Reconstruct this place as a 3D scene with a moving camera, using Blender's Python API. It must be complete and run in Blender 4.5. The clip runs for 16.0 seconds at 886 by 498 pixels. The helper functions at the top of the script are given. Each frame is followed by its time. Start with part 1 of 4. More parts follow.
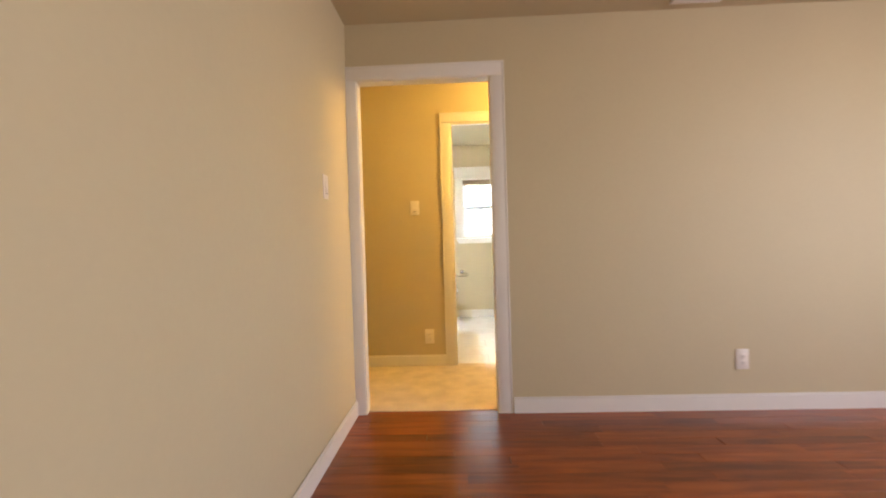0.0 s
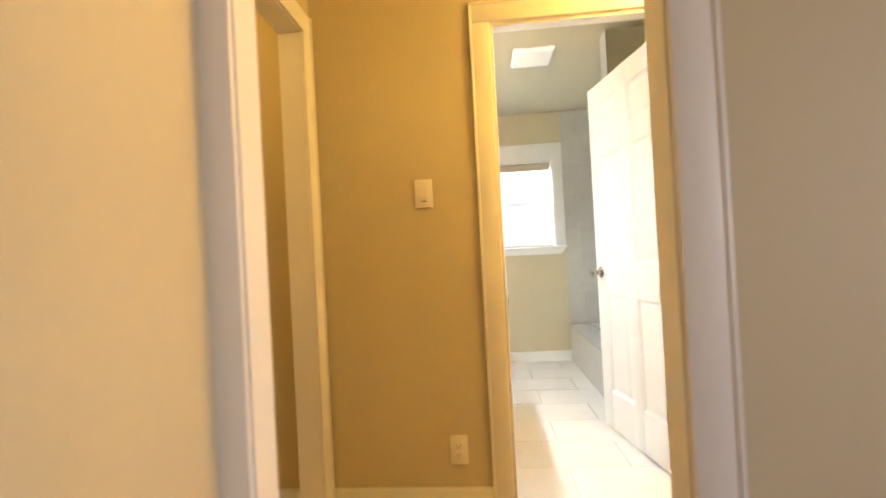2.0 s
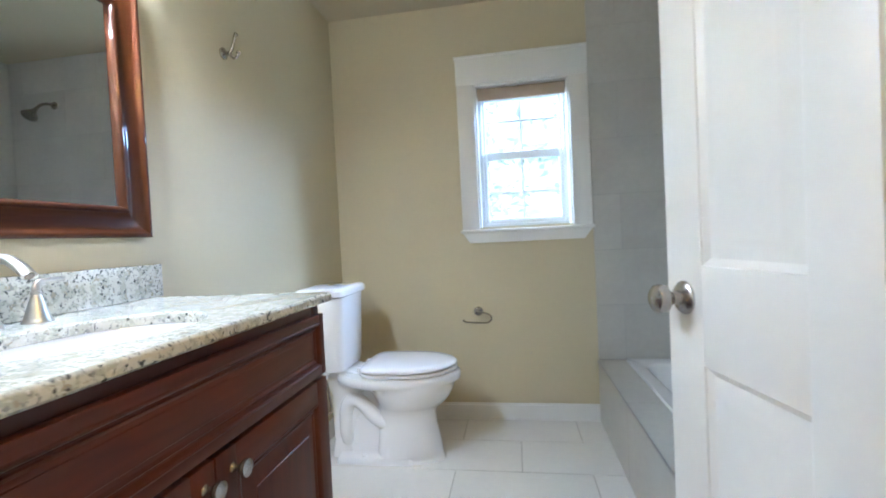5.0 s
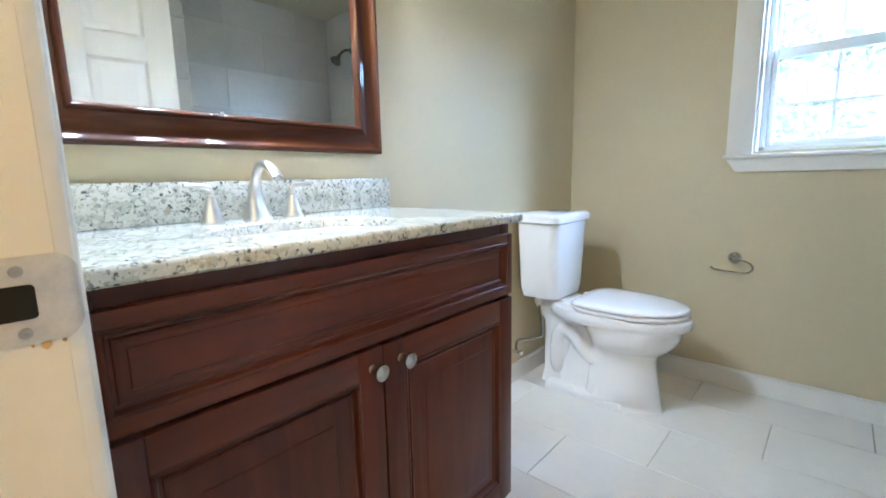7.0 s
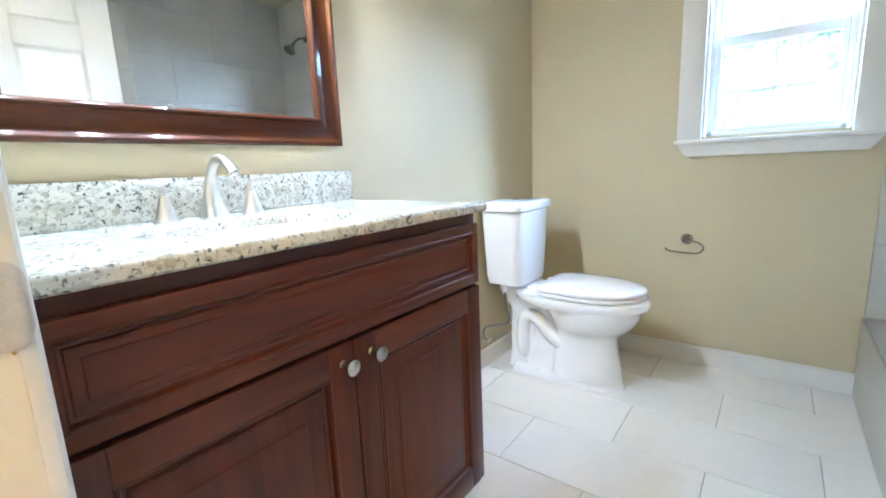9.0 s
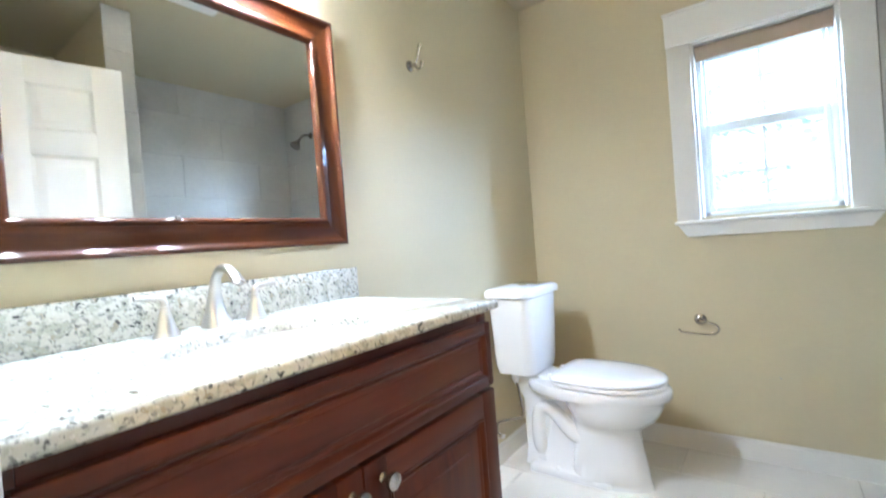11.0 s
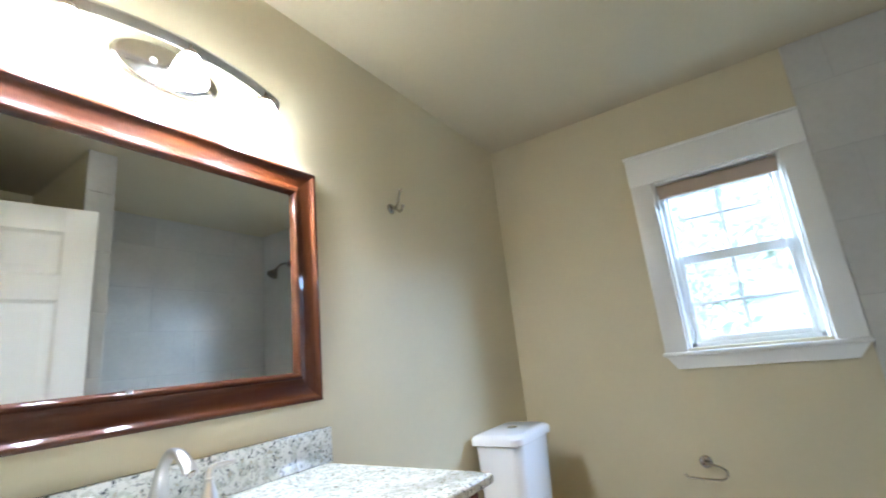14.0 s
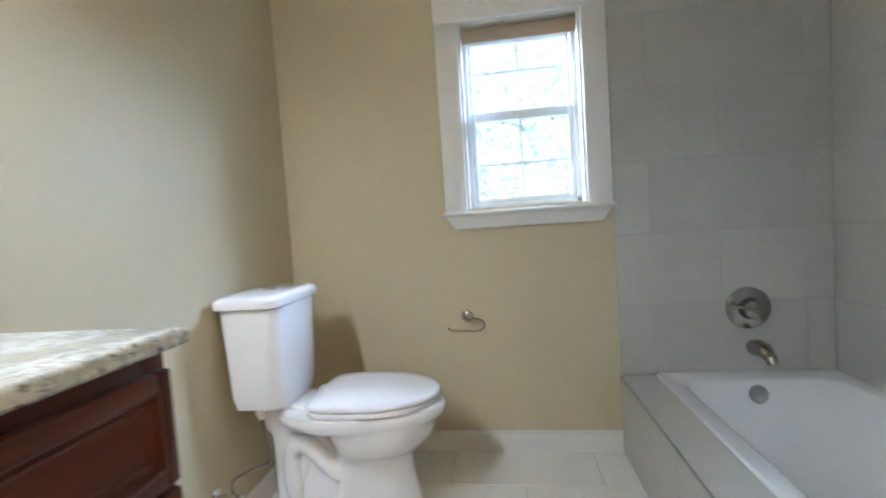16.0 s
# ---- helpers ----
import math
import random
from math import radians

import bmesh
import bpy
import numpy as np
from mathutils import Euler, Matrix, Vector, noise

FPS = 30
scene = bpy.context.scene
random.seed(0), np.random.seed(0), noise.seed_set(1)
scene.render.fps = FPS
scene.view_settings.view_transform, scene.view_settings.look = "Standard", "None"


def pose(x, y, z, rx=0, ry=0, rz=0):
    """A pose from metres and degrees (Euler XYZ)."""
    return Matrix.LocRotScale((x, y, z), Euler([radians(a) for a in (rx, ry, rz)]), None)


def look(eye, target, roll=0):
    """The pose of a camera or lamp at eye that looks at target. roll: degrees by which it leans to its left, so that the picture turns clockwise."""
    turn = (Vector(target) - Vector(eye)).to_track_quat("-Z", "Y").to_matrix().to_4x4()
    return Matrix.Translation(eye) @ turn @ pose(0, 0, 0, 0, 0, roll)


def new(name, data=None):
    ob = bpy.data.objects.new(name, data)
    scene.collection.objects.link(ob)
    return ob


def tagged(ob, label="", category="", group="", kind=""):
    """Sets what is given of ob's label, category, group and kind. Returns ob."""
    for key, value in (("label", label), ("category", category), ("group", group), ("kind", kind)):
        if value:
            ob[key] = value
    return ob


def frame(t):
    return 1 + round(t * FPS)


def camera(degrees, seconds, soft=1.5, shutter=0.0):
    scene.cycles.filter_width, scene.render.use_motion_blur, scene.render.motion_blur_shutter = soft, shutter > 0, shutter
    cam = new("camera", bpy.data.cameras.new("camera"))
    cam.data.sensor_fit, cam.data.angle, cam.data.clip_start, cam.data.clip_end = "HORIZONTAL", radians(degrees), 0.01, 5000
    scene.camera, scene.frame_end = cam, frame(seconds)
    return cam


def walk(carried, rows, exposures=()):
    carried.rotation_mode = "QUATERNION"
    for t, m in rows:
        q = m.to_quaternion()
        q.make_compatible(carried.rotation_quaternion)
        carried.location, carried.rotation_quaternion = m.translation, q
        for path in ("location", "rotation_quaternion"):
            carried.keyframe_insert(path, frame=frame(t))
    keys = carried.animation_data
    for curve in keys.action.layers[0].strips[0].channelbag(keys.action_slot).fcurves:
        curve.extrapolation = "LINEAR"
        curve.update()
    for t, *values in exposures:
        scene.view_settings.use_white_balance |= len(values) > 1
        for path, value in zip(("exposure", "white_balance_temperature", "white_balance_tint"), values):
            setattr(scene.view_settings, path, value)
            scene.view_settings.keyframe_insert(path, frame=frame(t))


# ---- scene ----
cam = camera(90.1, 16.0, soft=1.8, shutter=0.5)
PATH = [
    (0, (0.809, -3.624, 1.052), (0.731, -1.625, 1.023), -1.7),
    (0.5, (0.773, -3.156, 1.062), (0.619, -1.162, 1.009), -1.2),
    (1, (0.762, -2.694, 1.058), (0.639, -0.698, 1.024), -2.4),
    (1.5, (0.725, -2.211, 1.07), (0.502, -0.224, 1.052), -1.5),
    (2, (0.662, -1.747, 1.096), (0.493, 0.246, 1.113), -3.0),
    (2.5, (0.665, -1.314, 1.085), (0.477, 0.677, 1.148), -3.9),
    (3, (0.707, -0.95, 1.091), (0.664, 1.05, 1.091), -3.1),
    (5.5, (1.092, 0.137, 1.059), (0.512, 2.05, 0.982), -2.6),
    (6, (1.103, 0.174, 1.046), (0.145, 1.923, 0.882), -2.7),
    (6.5, (1.132, 0.181, 1.036), (-0.077, 1.755, 0.79), -1.7),
    (7, (1.16, 0.179, 1.03), (-0.157, 1.651, 0.713), -1.2),
    (7.5, (1.161, 0.174, 1.023), (-0.13, 1.654, 0.648), -1.0),
    (8, (1.159, 0.176, 1.022), (-0.093, 1.685, 0.629), -0.8),
    (10.5, (1.152, 0.173, 1.07), (0.04, 1.821, 0.855), -3.4),
    (11, (1.117, 0.195, 1.09), (-0.077, 1.799, 1.064), -4.4),
    (11.5, (1.12, 0.204, 1.132), (-0.161, 1.732, 1.289), -4.5),
    (12, (1.121, 0.215, 1.167), (-0.226, 1.656, 1.5), -5.7),
    (12.5, (1.123, 0.22, 1.182), (-0.242, 1.612, 1.628), -6.5),
    (13, (1.123, 0.22, 1.192), (-0.232, 1.611, 1.672), -6.5),
    (13.5, (1.114, 0.224, 1.201), (-0.137, 1.708, 1.685), -6.1),
    (14, (1.082, 0.23, 1.2), (0.038, 1.87, 1.668), -6.0),
    (14.5, (1.053, 0.23, 1.177), (0.234, 2.008, 1.585), -6.2),
    (15, (1.047, 0.274, 1.135), (0.397, 2.156, 1.315), -5.1),
    (15.5, (1.03, 0.422, 1.092), (0.528, 2.358, 1.117), -4.5),
    (16, (1.003, 0.602, 1.06), (0.733, 2.581, 0.946), -3.8),
]
EXPOSURES = [(0, 2.7, 6550, 12), (1.5, 2.68, 6500, 11), (3.2, 2.35, 6400, 10), (5.3, 1.62, 5200, 9), (6.0, 1.47, 5200, 9), (7.0, 1.88, 5200, 7), (8.0, 2.12, 5200, 7),
             (10.5, 2.27, 5350, 9), (11.5, 2.06, 5350, 9), (12.5, 1.70, 5400, 9), (14.5, 1.65, 5450, 9), (15.5, 1.58, 5550, 10), (16, 1.57, 5600, 10)]
walk(cam, [(t, look(eye, to, roll)) for t, eye, to, roll in PATH], EXPOSURES)

# ---- world, sun, large lights ----
world = bpy.data.worlds.new("world")
scene.world = world
world.use_nodes = True
wn = world.node_tree.nodes
sky = wn.new("ShaderNodeTexSky")
sky.sky_type, sky.sun_disc = "NISHITA", False
sky.sun_elevation, sky.sun_rotation = radians(50), radians(190)
world.node_tree.links.new(sky.outputs[0], wn["Background"].inputs[0])
wn["Background"].inputs[1].default_value = 0.10


def lamp(name, kind, m, power, color, **more):
    data = bpy.data.lights.new(name, kind)
    data.energy, data.color = power, color
    for key, value in more.items():
        if key == "size":
            data.size = value
        elif key == "size_y":
            data.shape, data.size_y = "RECTANGLE", value
        elif key == "radius":
            data.shadow_soft_size = value
        elif key == "angle":
            data.angle = radians(value)
    ob = new(name, data)
    ob.matrix_basis = m
    return ob


EAST_SKY = (0.585, 0.735, 1.0)
WEST_SKY = (0.74, 0.87, 1.0)
WARM = (1.0, 0.60, 0.155)
lamp("sun", "SUN", look((0, 0, 10), (0.9, 5.0, 4.0)), 5.0, (1, 0.95, 0.88), angle=0.6)
lamp("east_sky_daylight", "AREA", look((2.42, 3.94, 2.60), (1.10, 2.65, 1.46)), 158, EAST_SKY, size=1.3, size_y=1.1)
lamp("west_sky_daylight", "AREA", look((-0.35, 3.95, 2.25), (1.12, 2.65, 1.46)), 172, WEST_SKY, size=1.7, size_y=1.5)
lamp("room_window_daylight", "AREA", pose(4.64, -3.4, 1.45, 90, 0, 90), 13, (1.0, 0.89, 0.94), size=2.2, size_y=1.5)
lamp("hall_lamp", "POINT", pose(1.75, -0.35, 2.28), 12.4, WARM, radius=0.16)
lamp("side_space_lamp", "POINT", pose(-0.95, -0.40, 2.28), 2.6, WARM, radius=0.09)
LAMP_YS = (0.477, 0.705, 0.933)
for ly in LAMP_YS:
    lamp("sconce_bulb", "POINT", pose(0.112 - 0.62 * (ly - 0.705) ** 2, ly, 1.918), 7.2, (0.90, 0.95, 1.04), radius=0.024)


# ---- materials ----
def mat(name, base, rough=0.5, metal=0.0, vary=0.06, scale=3.0, fine=60.0, bump=0.02, bump_scale=180.0, tint=None, spec=0.5, coat=0.0, piece=0.0):
    """Painted, ceramic or metal surface: two scales of colour change, uneven gloss and fine relief."""
    m = bpy.data.materials.new(name)
    m.use_nodes = True
    n, link = m.node_tree.nodes, m.node_tree.links.new
    b = n["Principled BSDF"]
    geo = n.new("ShaderNodeNewGeometry")
    big, small, rel = (n.new("ShaderNodeTexNoise") for _ in range(3))
    for node, sc, det in ((big, scale, 4), (small, fine, 3), (rel, bump_scale, 3)):
        node.inputs["Scale"].default_value, node.inputs["Detail"].default_value = sc, det
        link(geo.outputs["Position"], node.inputs["Vector"])
    mean = n.new("ShaderNodeMath")
    mean.operation = "MULTIPLY_ADD"
    link(big.outputs[0], mean.inputs[0])
    mean.inputs[1].default_value = 0.65
    part_small = n.new("ShaderNodeMath")
    part_small.operation = "MULTIPLY"
    link(small.outputs[0], part_small.inputs[0])
    part_small.inputs[1].default_value = 0.35
    link(part_small.outputs[0], mean.inputs[2])
    ramp = n.new("ShaderNodeValToRGB")
    ramp.color_ramp.elements[0].position, ramp.color_ramp.elements[1].position = 0.25, 0.75
    lo = [c * (1 - vary) for c in base]
    hi = [min(1, c * (1 + vary)) for c in (tint or base)]
    ramp.color_ramp.elements[0].color, ramp.color_ramp.elements[1].color = (*lo, 1), (*hi, 1)
    link(mean.outputs[0], ramp.inputs[0])
    color = ramp.outputs[0]
    if piece:
        info, hsv, rng = n.new("ShaderNodeObjectInfo"), n.new("ShaderNodeHueSaturation"), n.new("ShaderNodeMapRange")
        link(info.outputs["Random"], rng.inputs[0])
        rng.inputs[3].default_value, rng.inputs[4].default_value = 1 - piece, 1 + piece
        link(rng.outputs[0], hsv.inputs["Value"])
        link(color, hsv.inputs["Color"])
        color = hsv.outputs[0]
    link(color, b.inputs["Base Color"])
    gloss = n.new("ShaderNodeMapRange")
    link(big.outputs[0], gloss.inputs[0])
    gloss.inputs[3].default_value, gloss.inputs[4].default_value = rough * 0.88, min(1, rough * 1.12)
    link(gloss.outputs[0], b.inputs["Roughness"])
    b.inputs["Metallic"].default_value = metal
    b.inputs["Specular IOR Level"].default_value = spec
    b.inputs["Coat Weight"].default_value = coat
    if bump:
        bp = n.new("ShaderNodeBump")
        bp.inputs["Strength"].default_value, bp.inputs["Distance"].default_value = bump, 0.002
        link(rel.outputs[0], bp.inputs["Height"])
        link(bp.outputs[0], b.inputs["Normal"])
    return m


def wood(name, dark, light, along, rough=0.3, coat=0.3, piece=0.25, stretch=9.0, scale=6.0, relief=0.10, coat_rough=0.12, spec=0.5):
    """Stained wood with grain drawn out along one axis."""
    m = bpy.data.materials.new(name)
    m.use_nodes = True
    n, link = m.node_tree.nodes, m.node_tree.links.new
    b = n["Principled BSDF"]
    geo, mapn, info = n.new("ShaderNodeNewGeometry"), n.new("ShaderNodeMapping"), n.new("ShaderNodeObjectInfo")
    sc = [scale * stretch] * 3
    sc["xyz".index(along)] = scale * 0.6
    mapn.inputs["Scale"].default_value = sc
    shift = n.new("ShaderNodeVectorMath")
    shift.operation = "MULTIPLY_ADD"
    link(info.outputs["Random"], shift.inputs[0])
    shift.inputs[1].default_value = (37, 19, 23)
    link(geo.outputs["Position"], shift.inputs[2])
    link(shift.outputs[0], mapn.inputs[0])
    grain, cloud = n.new("ShaderNodeTexNoise"), n.new("ShaderNodeTexNoise")
    grain.inputs["Scale"].default_value, grain.inputs["Detail"].default_value, grain.inputs["Distortion"].default_value = 1, 6, 0.6
    cloud.inputs["Scale"].default_value = 2.2
    link(mapn.outputs[0], grain.inputs["Vector"])
    link(shift.outputs[0], cloud.inputs["Vector"])
    add = n.new("ShaderNodeMath")
    add.operation = "MULTIPLY_ADD"
    link(grain.outputs[0], add.inputs[0])
    add.inputs[1].default_value = 0.65
    half = n.new("ShaderNodeMath")
    half.operation = "MULTIPLY"
    link(cloud.outputs[0], half.inputs[0])
    half.inputs[1].default_value = 0.35
    link(half.outputs[0], add.inputs[2])
    ramp = n.new("ShaderNodeValToRGB")
    ramp.color_ramp.elements[0].position, ramp.color_ramp.elements[1].position = 0.32, 0.68
    ramp.color_ramp.elements[0].color, ramp.color_ramp.elements[1].color = (*dark, 1), (*light, 1)
    link(add.outputs[0], ramp.inputs[0])
    hsv, rng = n.new("ShaderNodeHueSaturation"), n.new("ShaderNodeMapRange")
    link(info.outputs["Random"], rng.inputs[0])
    rng.inputs[3].default_value, rng.inputs[4].default_value = 1 - piece, 1 + piece
    link(rng.outputs[0], hsv.inputs["Value"])
    link(ramp.outputs[0], hsv.inputs["Color"])
    link(hsv.outputs[0], b.inputs["Base Color"])
    b.inputs["Roughness"].default_value, b.inputs["Specular IOR Level"].default_value = rough, spec
    b.inputs["Coat Weight"].default_value, b.inputs["Coat Roughness"].default_value = coat, coat_rough
    bp = n.new("ShaderNodeBump")
    bp.inputs["Strength"].default_value, bp.inputs["Distance"].default_value = relief, 0.001
    link(grain.outputs[0], bp.inputs["Height"])
    link(bp.outputs[0], b.inputs["Normal"])
    return m


def granite_material():
    m = bpy.data.materials.new("speckled_granite")
    m.use_nodes = True
    n, link = m.node_tree.nodes, m.node_tree.links.new
    b = n["Principled BSDF"]
    geo = n.new("ShaderNodeNewGeometry")
    warp = n.new("ShaderNodeTexNoise")
    warp.inputs["Scale"].default_value = 60
    mixv = n.new("ShaderNodeVectorMath")
    mixv.operation = "MULTIPLY_ADD"
    link(geo.outputs["Position"], warp.inputs["Vector"])
    link(warp.outputs["Color"], mixv.inputs[0])
    mixv.inputs[1].default_value = (0.012, 0.012, 0.012)
    link(geo.outputs["Position"], mixv.inputs[2])
    color = None
    layers = ((None, 0, (0.56, 0.555, 0.50)), (38, 0.50, (0.43, 0.43, 0.37)), (62, 0.63, (0.36, 0.325, 0.25)), (130, 0.57, (0.27, 0.275, 0.26)), (190, 0.62, (0.64, 0.64, 0.61)), (95, 0.618, (0.075, 0.078, 0.080)))
    for sc, cut, rgb in layers:
        if sc is None:
            base = n.new("ShaderNodeRGB")
            base.outputs[0].default_value = (*rgb, 1)
            color = base.outputs[0]
            continue
        tex, cmp_, mx = n.new("ShaderNodeTexNoise"), n.new("ShaderNodeMapRange"), n.new("ShaderNodeMix")
        tex.inputs["Scale"].default_value, tex.inputs["Detail"].default_value = sc, 2.5
        off = n.new("ShaderNodeVectorMath")
        off.inputs[1].default_value = (sc, sc * 0.3, sc * 0.7)
        link(mixv.outputs[0], off.inputs[0])
        link(off.outputs[0], tex.inputs["Vector"])
        link(tex.outputs[0], cmp_.inputs[0])
        cmp_.inputs[1].default_value, cmp_.inputs[2].default_value = cut, cut + 0.055
        mx.data_type = "RGBA"
        link(cmp_.outputs[0], mx.inputs["Factor"])
        link(color, mx.inputs["A"])
        mx.inputs["B"].default_value = (*rgb, 1)
        color = mx.outputs["Result"]
    link(color, b.inputs["Base Color"])
    b.inputs["Roughness"].default_value = 0.08
    return m


def simple(name, base, rough, metal=0.0, emit=0.0, transmission=0.0, ior=1.45):
    m = bpy.data.materials.new(name)
    m.use_nodes = True
    b = m.node_tree.nodes["Principled BSDF"]
    b.inputs["Base Color"].default_value = (*base, 1)
    b.inputs["Roughness"].default_value, b.inputs["Metallic"].default_value = rough, metal
    b.inputs["Transmission Weight"].default_value, b.inputs["IOR"].default_value = transmission, ior
    if emit:
        b.inputs["Emission Color"].default_value = (*base, 1)
        b.inputs["Emission Strength"].default_value = emit
    return m


PAINT = mat("khaki_wall_paint", (0.580, 0.512, 0.338), 0.58, vary=0.035, scale=1.6, fine=45, bump=0.10, bump_scale=260, spec=0.45)
PAINT_CEIL = mat("khaki_ceiling_paint", (0.55, 0.485, 0.33), 0.7, vary=0.035, scale=1.4, fine=45, bump=0.12, bump_scale=220)
WHITE = mat("white_trim_paint", (0.78, 0.77, 0.73), 0.32, vary=0.03, scale=5, bump=0.05, bump_scale=120)
DOORWHITE = mat("white_door_paint", (0.80, 0.795, 0.75), 0.34, vary=0.02, scale=4, bump=0.06, bump_scale=150)
VINYL = mat("white_window_vinyl", (0.80, 0.82, 0.84), 0.3, vary=0.02, bump=0.0)
GREYTILE = mat("grey_wall_tile", (0.50, 0.485, 0.44), 0.34, vary=0.08, scale=5, fine=40, bump=0.06, bump_scale=70, piece=0.05)
GROUT = mat("grey_grout", (0.40, 0.395, 0.37), 0.9, vary=0.1, bump=0.2)
FLOORTILE = mat("ivory_floor_tile", (0.77, 0.755, 0.71), 0.2, vary=0.05, scale=4, fine=30, bump=0.05, bump_scale=60, piece=0.03)
FLOORGROUT = mat("floor_grout", (0.40, 0.38, 0.34), 0.9, vary=0.12, bump=0.2)
PORCELAIN = mat("white_porcelain", (0.84, 0.85, 0.86), 0.07, vary=0.01, bump=0.0, coat=0.3)
SEATPLASTIC = mat("white_seat_plastic", (0.85, 0.85, 0.86), 0.14, vary=0.01, bump=0.0)
ACRYLIC = mat("white_tub_enamel", (0.80, 0.80, 0.80), 0.1, vary=0.015, bump=0.0)
NICKEL = mat("brushed_nickel", (0.58, 0.56, 0.53), 0.36, metal=1.0, vary=0.05, scale=30, bump=0.03, bump_scale=300)
DARKNICKEL = mat("dark_brushed_nickel", (0.36, 0.33, 0.30), 0.26, metal=1.0, vary=0.06, scale=30, bump=0.03, bump_scale=300)
KNOBMETAL = mat("satin_knob_metal", (0.44, 0.42, 0.40), 0.26, metal=1.0, vary=0.05, scale=30, bump=0.03, bump_scale=300)
CHROME = simple("chrome", (0.8, 0.8, 0.8), 0.06, 1.0)
STEEL = mat("worn_steel", (0.42, 0.41, 0.40), 0.38, metal=1.0, vary=0.12, scale=40, bump=0.05, bump_scale=200)
BLACK = simple("black_recess", (0.01, 0.01, 0.01), 0.9)
CABINET_Y = wood("cherry_stain_y", (0.042, 0.0072, 0.0027), (0.095, 0.0200, 0.0058), "y", 0.38, 0.10, 0.05, 6.0, relief=0.03, spec=0.3)
CABINET_Z = wood("cherry_stain_z", (0.042, 0.0072, 0.0027), (0.095, 0.0200, 0.0058), "z", 0.38, 0.10, 0.05, 6.0, relief=0.03, spec=0.3)
FRAME_Y = wood("mirror_frame_wood_y", (0.034, 0.0078, 0.0018), (0.082, 0.0220, 0.0044), "y", 0.5, 0.6, 0.05, relief=0.0, coat_rough=0.03, spec=0.1)
FRAME_Z = wood("mirror_frame_wood_z", (0.034, 0.0078, 0.0018), (0.082, 0.0220, 0.0044), "z", 0.5, 0.6, 0.05, relief=0.0, coat_rough=0.03, spec=0.1)
PLANKS = wood("red_brown_floor_wood", (0.12, 0.021, 0.004), (0.36, 0.090, 0.014), "x", 0.30, 0.18, 0.30, 7.0, 5.0, spec=0.35)
GRANITE = granite_material()
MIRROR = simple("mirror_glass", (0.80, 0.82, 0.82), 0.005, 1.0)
# A slight translucent mix paints glare haze over the view through the pane.
GLASS = bpy.data.materials.new("glare_veil_glass")
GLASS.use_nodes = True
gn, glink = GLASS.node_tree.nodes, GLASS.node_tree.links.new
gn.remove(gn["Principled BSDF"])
clear, veil, gmix = gn.new("ShaderNodeBsdfTransparent"), gn.new("ShaderNodeBsdfTranslucent"), gn.new("ShaderNodeMixShader")
veil.inputs[0].default_value = (0.8, 0.8, 0.8, 1)
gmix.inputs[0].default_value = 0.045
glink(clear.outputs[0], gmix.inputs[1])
glink(veil.outputs[0], gmix.inputs[2])
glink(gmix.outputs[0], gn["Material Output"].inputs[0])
SHADEGLASS = simple("lit_frosted_glass", (1.0, 0.97, 0.93), 0.4, 0.0, 24.0)
BLIND = mat("tan_roller_shade_cloth", (0.56, 0.45, 0.34), 0.85, vary=0.06, scale=20, bump=0.15, bump_scale=400)
bn, blink = BLIND.node_tree.nodes, BLIND.node_tree.links.new
through_cloth, cloth_mix = bn.new("ShaderNodeBsdfTranslucent"), bn.new("ShaderNodeMixShader")
through_cloth.inputs[0].default_value = (0.55, 0.43, 0.32, 1)
cloth_mix.inputs[0].default_value = 0.22
blink(bn["Principled BSDF"].outputs[0], cloth_mix.inputs[1])
blink(through_cloth.outputs[0], cloth_mix.inputs[2])
blink(cloth_mix.outputs[0], bn["Material Output"].inputs[0])
PLATE = mat("ivory_plastic", (0.80, 0.76, 0.70), 0.3, vary=0.01, bump=0.0)
CARPET = mat("beige_carpet_pile", (0.62, 0.53, 0.40), 0.95, vary=0.24, scale=7, fine=160, bump=0.8, bump_scale=420, spec=0.1)
BULBWHITE = mat("white_vent_plastic", (0.83, 0.83, 0.80), 0.4, vary=0.01, bump=0.0)


# ---- mesh helpers ----
def box(bm, x0, x1, y0, y1, z0, z1, bevel=0.0, seg=2):
    m = Matrix.LocRotScale(((x0 + x1) / 2, (y0 + y1) / 2, (z0 + z1) / 2), None, (abs(x1 - x0), abs(y1 - y0), abs(z1 - z0)))
    made = bmesh.ops.create_cube(bm, size=1, matrix=m)["verts"]
    if bevel:
        edges = list({e for v in made for e in v.link_edges})
        bmesh.ops.bevel(bm, geom=edges, offset=bevel, segments=seg, affect="EDGES", profile=0.5)
    return bm


def boxes(*rows, bevel=0.0, seg=2):
    bm = bmesh.new()
    for r in rows:
        box(bm, *r, bevel=bevel, seg=seg)
    return bm


def loft(bm, rings, closed=True, caps=True):
    """Skin between rings of the same count of points."""
    vs = [[bm.verts.new(p) for p in ring] for ring in rings]
    k = len(vs[0])
    for a, b in zip(vs, vs[1:]):
        for i in range(k if closed else k - 1):
            bm.faces.new((a[i], a[(i + 1) % k], b[(i + 1) % k], b[i]))
    if caps:
        bm.faces.new(list(reversed(vs[0])))
        bm.faces.new(vs[-1])
    return bm


def lathe(bm, profile, m=Matrix(), seg=24):
    """Profile of (radius, height) turned about z, then set by m."""
    rings = [[m @ Vector((r * math.cos(a), r * math.sin(a), h)) for a in (2 * math.pi * i / seg for i in range(seg))] for r, h in profile]
    return loft(bm, rings)


